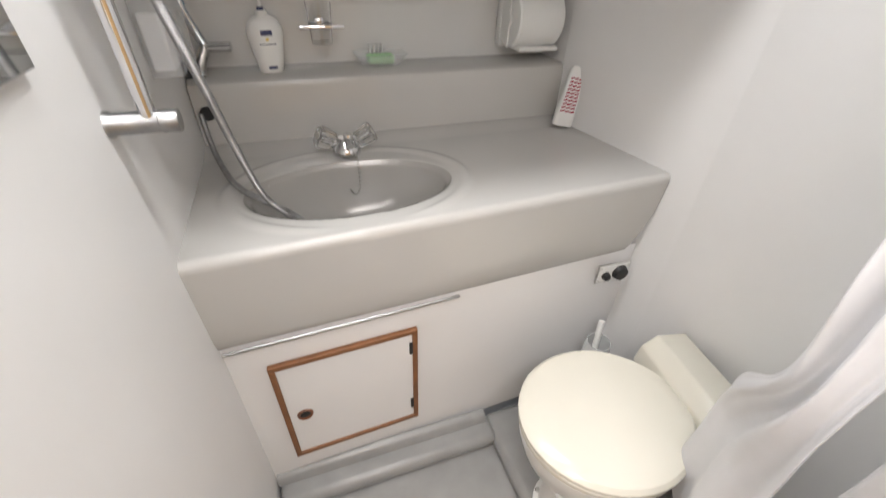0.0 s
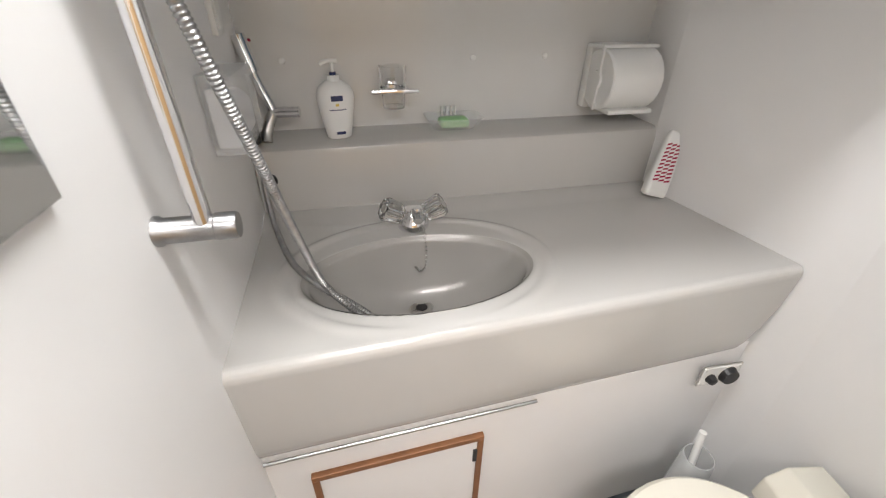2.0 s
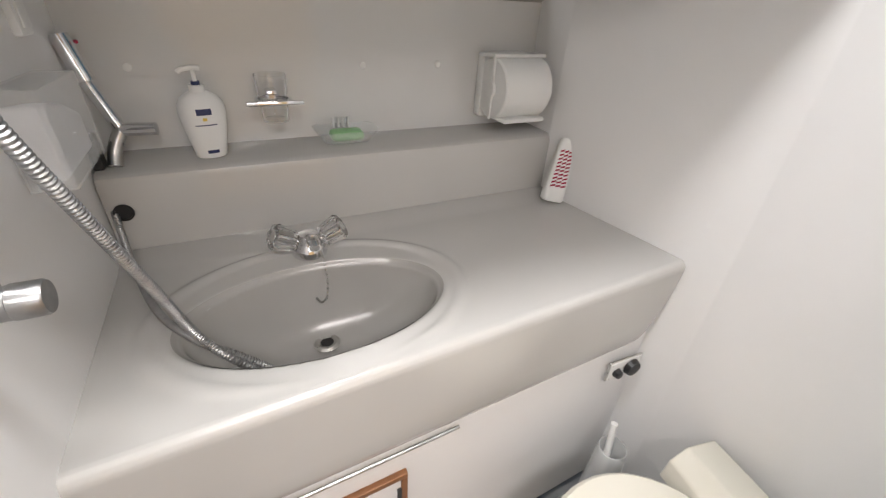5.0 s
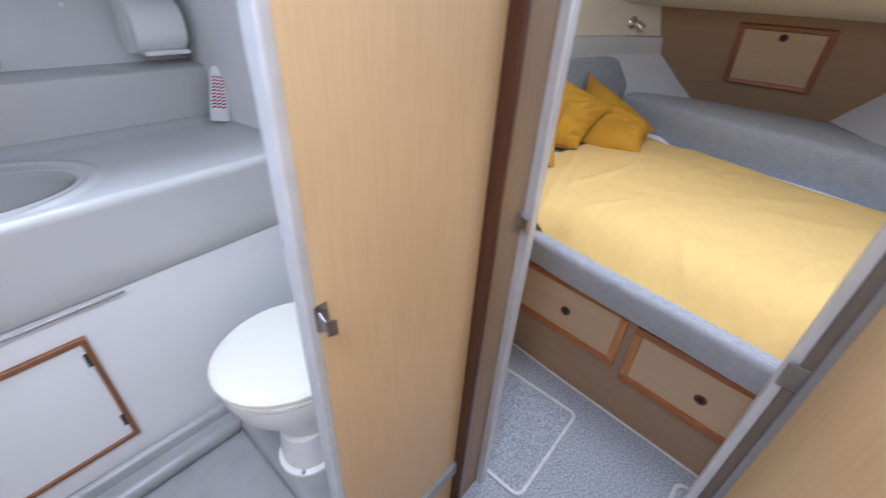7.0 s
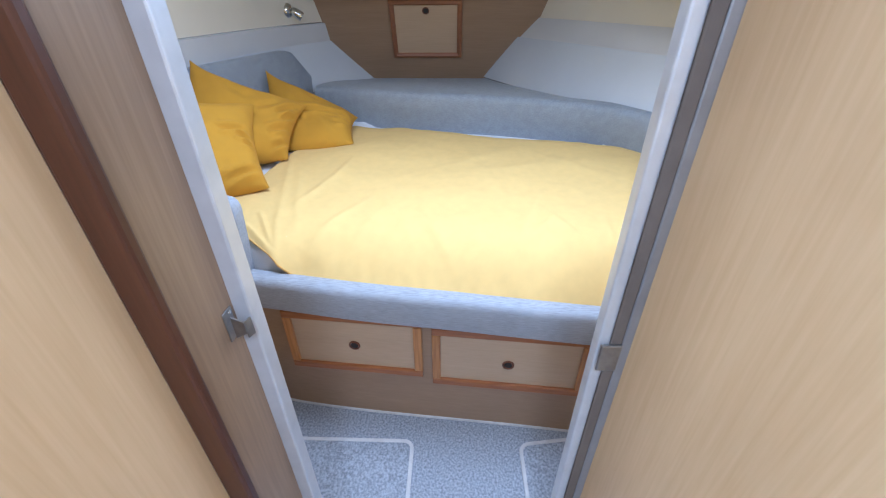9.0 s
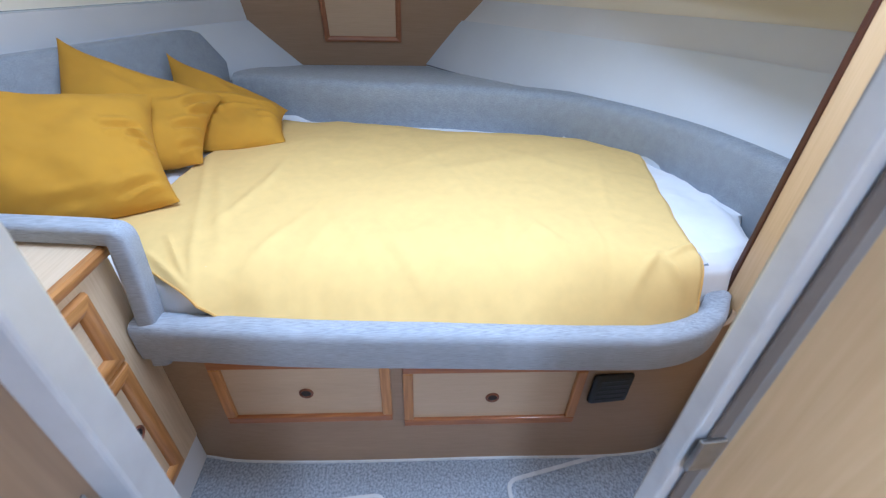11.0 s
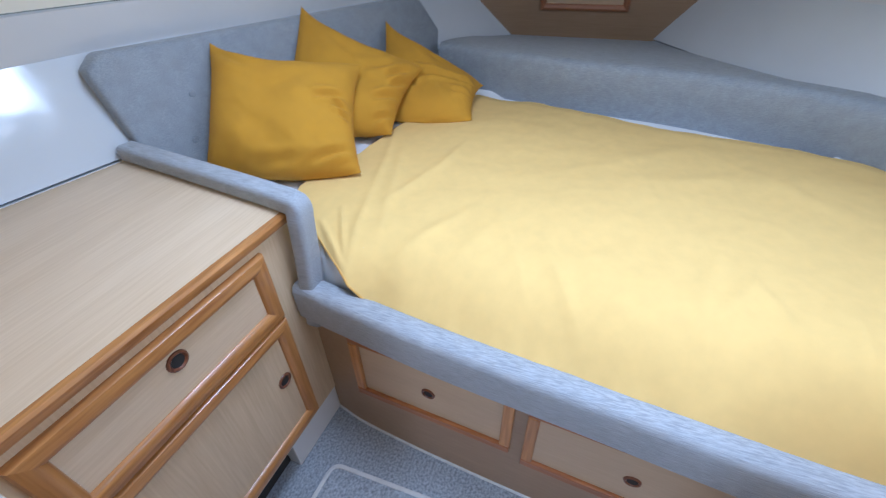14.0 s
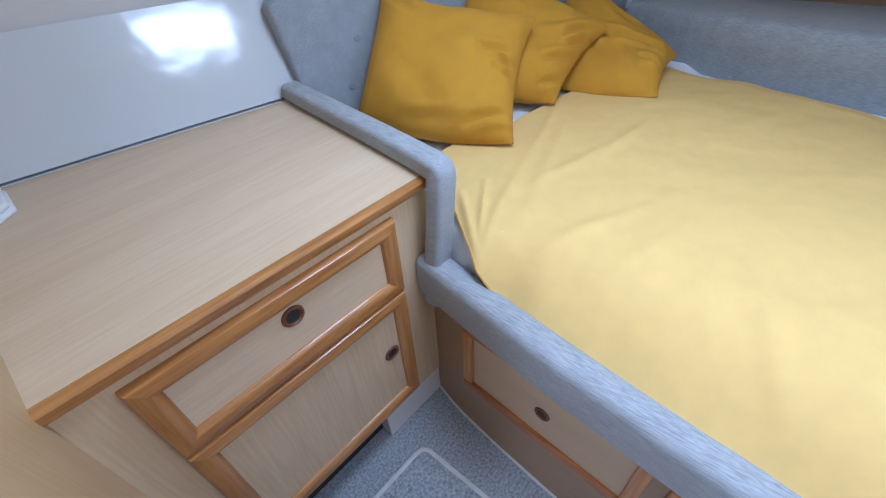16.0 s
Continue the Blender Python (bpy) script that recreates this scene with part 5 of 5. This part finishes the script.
def window():
    w = thing("window_1", (1.22, 2.55, 1.66), "washroom window above the ledge behind blue curtains", "window", kind="structure")
    for lo, hi in (((0.90, 1.66), (1.54, 1.685)), ((0.90, 1.895), (1.54, 1.92)), ((0.90, 1.685), (0.925, 1.895)), ((1.515, 1.685), (1.54, 1.895))):
        sub("window_frame", box((lo[0], 2.535, lo[1]), (hi[0], 2.575, hi[1]), 0.004), ALU, w)
    p = sub("pane", box((0.925, 2.553, 1.685), (1.515, 2.557, 1.895)), CLEAR, w)
    p.visible_shadow = False


def blue_curtain(x0, y0, x1, y1, label):
    t = thing("window_curtain", ((x0 + x1) / 2, (y0 + y1) / 2, 1.57), label, "curtain", "blue curtains at the washroom window")
    L = math.hypot(x1 - x0, y1 - y0)
    nx, ny = -(y1 - y0) / L, (x1 - x0) / L

    def strip(z0, z1, seed):
        def at(u, v):
            w = 0.014 * math.sin(u * L * 62 + 1.5 * noise.noise((u * 3, seed, 0))) * (1.15 - 0.5 * v) + 0.008 * noise.noise((u * 7, v, seed))
            z = lerp(z0 + 0.014 * math.sin(u * L * 31 + seed) + 0.006 * noise.noise((u * 9, 1, seed)), z1, v)
            return (lerp(x0, x1, u) + nx * w, lerp(y0, y1, u) + ny * w, z)
        return at
    sub("hem", solid(grid(60, 3, strip(1.565, 1.596, 1.0)), 0.0015), BLUE, t, "dark navy hem", True)
    sub("cloth", solid(grid(60, 8, strip(1.592, 1.86, 1.0)), 0.0012), TEAL, t, "petrol blue cloth with window light put into its brighter tone", True)
    return t


def shower_curtain():
    t = thing("shower_curtain", (1.40, 1.30, 0.6), "white shower curtain gathered and tied by the door", "curtain")
    A, B = Vector((1.366, 1.274, 0)), Vector((1.432, 1.362, 0))
    C, D = Vector((1.372, 1.280, 0)), Vector((1.60, 1.475, 0))
    G, H = Vector((1.372, 1.285, 0)), Vector((1.412, 1.355, 0))

    def at(u, v):
        z = lerp(2.0, 0.66 + 0.06 * math.sin(u * 9), v)
        if z > 1.16:
            k = smooth01((1.62 - z) / 0.46) ** 2
            a, b = A.lerp(G, k), B.lerp(H, k)
        else:
            k = smooth01((1.16 - z) / 0.30)
            a, b = G.lerp(C, k), H.lerp(D, k)
        p = a.lerp(b, u)
        d = (b - a)
        n = Vector((d.y, -d.x, 0)).normalized()
        amp = 0.015 * (1 - 0.45 * math.exp(-((z - 1.16) / 0.10) ** 2))
        w = amp * math.sin(u * 4.2 * math.pi + 0.9 * math.sin(z * 3)) + 0.014 * noise.noise((u * 4, z * 3, 2)) + 0.004 * noise.noise((u * 14, z * 6, 5))
        return p + n * w + Vector((0, 0, z))
    sub("cloth", solid(grid(90, 90, at), 0.0012), SHOWERC, t, "", True)
    return t


# Brighter copy of the curtain blue, painting window light through the cloth.
TEAL = fabric("petrol_blue_sunlit_cloth", (0.03, 0.22, 0.34), 0, vary=0.25, strength=0.3)
shower(), hose(), side_tap(), basin_tap(), soap_bottle(), tumbler(), soap_dish(), paper_holder(), freshener(), blower(), brush(), mirror(), wall_bits(), window(), shower_curtain()
blue_curtain(0.725, 2.405, 1.085, 2.405, "petrol blue gathered curtain with a navy hem")
blue_curtain(1.60, 2.37, 1.735, 2.04, "petrol blue gathered curtain beside the partition")


# ---- cabin fittings ----
def bow_x(z):
    return 4.70 - 0.40 * (z - 0.872) - 0.021


def bow_hatch():
    t = thing("chain_locker_hatch", (4.6, 1.1, 1.03), "oak locker hatch with a reddish frame on the bow panel", "locker hatch")
    tilt = Matrix.Translation((bow_x(1.205), 1.097, 1.205)) @ pose(0, 0, 0, 0, 0, -90) @ pose(0, 0, 0, math.degrees(math.atan(0.40)))
    framed(t, "door", -0.238, 0.238, -0.19, 0.19, 0.034, None, "pale oak hatch door", tilt, (OAKL, TRIMR, TRIMR))
    sub("finger_hole", lathe([(0.0, 0.001), (0.017, 0.001), (0.021, 0.003), (0.023, 0.0)], 24, tilt @ pose(0, -0.006, 0.122, 90)), RECESSW, t, "dark finger hole", True)
    sub("hole", lathe([(0.0, 0.0), (0.016, 0.0)], 20, tilt @ pose(0, -0.0075, 0.122, 90)), DARK, t)
    return t


def reading_lamp():
    y = port_y(4.3) - 0.02
    t = thing("reading_lamp", (4.3, y, 1.33), "chrome swivel reading lamp on the cream lining", "lamp")
    d = Vector((-0.25, -1, 0)).normalized()
    q = d.to_track_quat("Z", "Y").to_matrix().to_4x4()
    m = Matrix.Translation((4.3, y, 1.33)) @ q
    sub("base", lathe([(0.0, 0.020), (0.030, 0.018), (0.042, 0.008), (0.044, 0.0)], 36, m), CHROME, t, "", True)
    h = (Vector((0.25, -0.8, -0.55))).normalized()
    m2 = Matrix.Translation(Vector((4.305, y - 0.02, 1.33))) @ h.to_track_quat("Z", "Y").to_matrix().to_4x4()
    s = sub("spot_head", lathe([(0.0, 0.0), (0.022, 0.002), (0.028, 0.02), (0.028, 0.062), (0.025, 0.066), (0.024, 0.058), (0.0, 0.05)], 32, m2), CHROME, t, "chrome spot head", True)
    sub("lens", lathe([(0.0, 0.0605), (0.024, 0.059)], 24, m2), PLAST, s, "frosted lens")
    return t


def wardrobe():
    t = thing("wardrobe", (2.2, -0.2, 0), "light oak wardrobe with an oiled oak door frame", "wardrobe")
    m = Matrix.Translation((2.505, 0.0, 0)) @ Matrix.Rotation(radians(180), 4, "Z")

    def go(bm):
        bmesh.ops.transform(bm, matrix=m, verts=bm.verts)
        return bm
    sub("body", go(box((0.0, 0.0, 0.105), (0.60, 0.40, 1.45))), OAKV, t, "light oak veneer carcase")
    sub("corner_bead", go(box((-0.010, -0.006, 0.60), (0.006, 0.012, 1.45), 0.004)), MAHO, t, "dark brown corner bead")
    framed(t, "door", 0.095, 0.56, 0.315, 1.40, 0.034, None, "oak door with oiled frame", m, (OAKV, TRIMX, TRIMZ))
    sub("plinth", go(box((-0.01, -0.012, 0.0), (0.60, 0.40, 0.105), 0.003)), LAM, t, "white plinth")
    g = sub("plinth_vent", go(box((0.11, -0.020, 0.004), (0.23, -0.010, 0.085), 0.003)), BLACK, t, "black slotted vent")
    for k in range(6):
        sub("slat", go(box((0.122 + 0.017 * k, -0.024, 0.012), (0.130 + 0.017 * k, -0.018, 0.078), 0.001)), BLACK, g)
    return t


def carpet_panel(points, label):
    t = thing("carpet_inset", (points[0][0], points[0][1], 0.0), label, "carpet", "bound carpet insets")
    n = len(points)
    loop = []
    for k in range(n):
        a, b, c = Vector(points[k - 1]), Vector(points[k]), Vector(points[(k + 1) % n])
        r = 0.035
        p, q = b + (a - b).normalized() * r, b + (c - b).normalized() * r
        for s in range(7):
            u = s / 6
            loop.append((1 - u) ** 2 * p + 2 * u * (1 - u) * b + u * u * q)
    sub("carpet", prism([(p.x, p.y) for p in loop], "z", 0.0, 0.005), CARPET, t, "")
    sub("binding", sweep([(p.x, p.y, 0.004) for p in loop], [(-0.007, 0), (0.007, 0), (0.006, 0.004), (0.0, 0.006), (-0.006, 0.004)], True), CORD, t, "pale stitched binding", True)
    return t


bow_hatch(), reading_lamp(), wardrobe()
carpet_panel([(1.90, 1.040), (2.346, 1.043), (2.347, 1.548), (1.90, 1.575)], "grey carpet inset with a pale bound edge")
carpet_panel([(1.93, 0.640), (2.342, 0.640), (2.392, 0.29), (2.405, 0.085), (1.93, 0.085)], "grey carpet inset beside the wardrobe plinth")


def keeper(at, name, label, m):
    t = thing(name, at, label, "door keeper")

    def go(bm):
        bmesh.ops.transform(bm, matrix=Matrix.Translation(at) @ m @ Matrix.Scale(0.72, 4), verts=bm.verts)
        return bm
    sub("plate", go(box((-0.014, -0.003, -0.032), (0.014, 0.0, 0.032), 0.001)), STEELD, t)
    sub("lug", go(prism([(-0.014, -0.022), (-0.036, -0.010), (-0.036, 0.016), (-0.014, 0.028)], "x", -0.014, -0.010, 0.001)), STEELD, t, "bent steel lug")
    sub("lug_return", go(prism([(-0.012, -0.022), (0.010, -0.030), (0.010, 0.010), (-0.012, 0.018)], "y", -0.037, -0.034, 0.001)), STEELD, t)
    for z in (-0.022, 0.022):
        sub("screw", go(lathe([(0.0, 0.002), (0.003, 0.0015), (0.004, 0.0)], 12, pose(0.006, -0.003, z, 90))), CHROME, t)


keeper((1.354, 1.213, 1.092), "washroom_door_keeper", "steel door keeper screwed to the oak panel", Matrix.Identity(4))
keeper((1.828, 1.188, 1.076), "cabin_door_keeper", "steel door keeper beside the cabin doorway", Matrix.Identity(4))


def opening_frame(name, at, corners, label):
    """A plain metal frame round an unseen opening made for a lamp."""
    t = thing(name, at, label, "window", kind="structure")
    n = len(corners)
    for k in range(n):
        a, b = Vector(corners[k]), Vector(corners[(k + 1) % n])
        sub("window_frame", sweep([a, b], rounded(0.03, 0.024, 0.004, 2), up=(0, 0.3, 1)), ALU, t)
    return t


# The passage opening is added, to go with its fill lamp.
opening_frame("added_passage_opening", (0.92, 0.30, 1.48), [(0.54, 0.30, 1.48), (1.30, 0.30, 1.48), (1.30, 0.30, 1.88), (0.54, 0.30, 1.88)], "aluminium frame round an opening added for the passage fill lamp")
opening_frame("window_3", (2.60, 1.32, 1.90), [(2.37, 1.14, 1.92), (2.83, 1.14, 1.892), (2.83, 1.51, 1.892), (2.37, 1.51, 1.92)], "deck hatch opening in the cabin ceiling")


def folded_cloth():
    t = thing("folded_cloth", (1.9, 2.28, 0.861), "small white folded cloth on the aft end of the chest", "cloth")
    low = [(1.848, 2.195), (1.912, 2.205), (1.950, 2.238), (1.954, 2.352), (1.848, 2.365)]
    sub("lower_fold", prism(low, "z", 0.8602, 0.872, 0.005, 3), SHEET, t, "", True)
    sub("upper_fold", prism([(x - 0.004 if x > 1.9 else x, y + 0.004 if y < 2.3 else y - 0.004) for x, y in low], "z", 0.8722, 0.886, 0.006, 3), SHEET, t, "", True)
    return t


folded_cloth()


# ---- doors ----
def cabin_door():
    t = thing("cabin_door", (1.905, 0.622, 0.02), "oak veneer cabin door standing open into the passage", "door")
    a, b = Vector((1.917, 0.620, 0)), Vector((1.405, 0.462, 0))
    d = (b - a).normalized()
    s = Vector((-d.y, d.x, 0))

    def slab(o0, o1, h0, h1, z0, z1, bev=0.002):
        bm = box((o0, h0, z0), (o1, h1, z1), bev)
        m = Matrix(((d.x, s.x, 0, a.x), (d.y, s.y, 0, a.y), (0, 0, 1, 0), (0, 0, 0, 1)))
        bmesh.ops.transform(bm, matrix=m, verts=bm.verts)
        return bm
    sub("leaf", slab(0.02, 0.53, -0.016, 0.016, 0.03, 1.93), OAKV, t, "oak veneer leaf")
    sub("edge_strip", slab(-0.004, 0.018, -0.019, 0.019, 0.03, 1.93), ALU, t, "aluminium edge strip")
    sub("gasket", slab(0.018, 0.024, -0.0185, 0.0185, 0.03, 1.93, 0.001), BLACK, t, "black rubber gasket")
    h = sub("hinge", slab(-0.014, 0.010, 0.014, 0.026, 0.948, 1.012), STEELD, t, "steel hinge")
    sub("hinge_leaf", box((1.876, 0.644, 0.945), (1.882, 0.674, 0.998), 0.002), STEELD, t, "steel hinge leaf")
    return t


cabin_door()
for nm, lo, hi, mt in (("trim_door_jamb_starboard", (1.887, 0.655, 0), (1.911, 0.677, 2.0), ALU), ("trim_door_channel", (1.882, 0.643, 0), (1.8865, 0.661, 2.0), CHANNEL), ("trim_door_stop", (1.885, 0.626, 0), (1.940, 0.642, 2.0), ALUD)):
    tagged(part(nm, box(lo, hi, 0.003), mt), kind="structure")
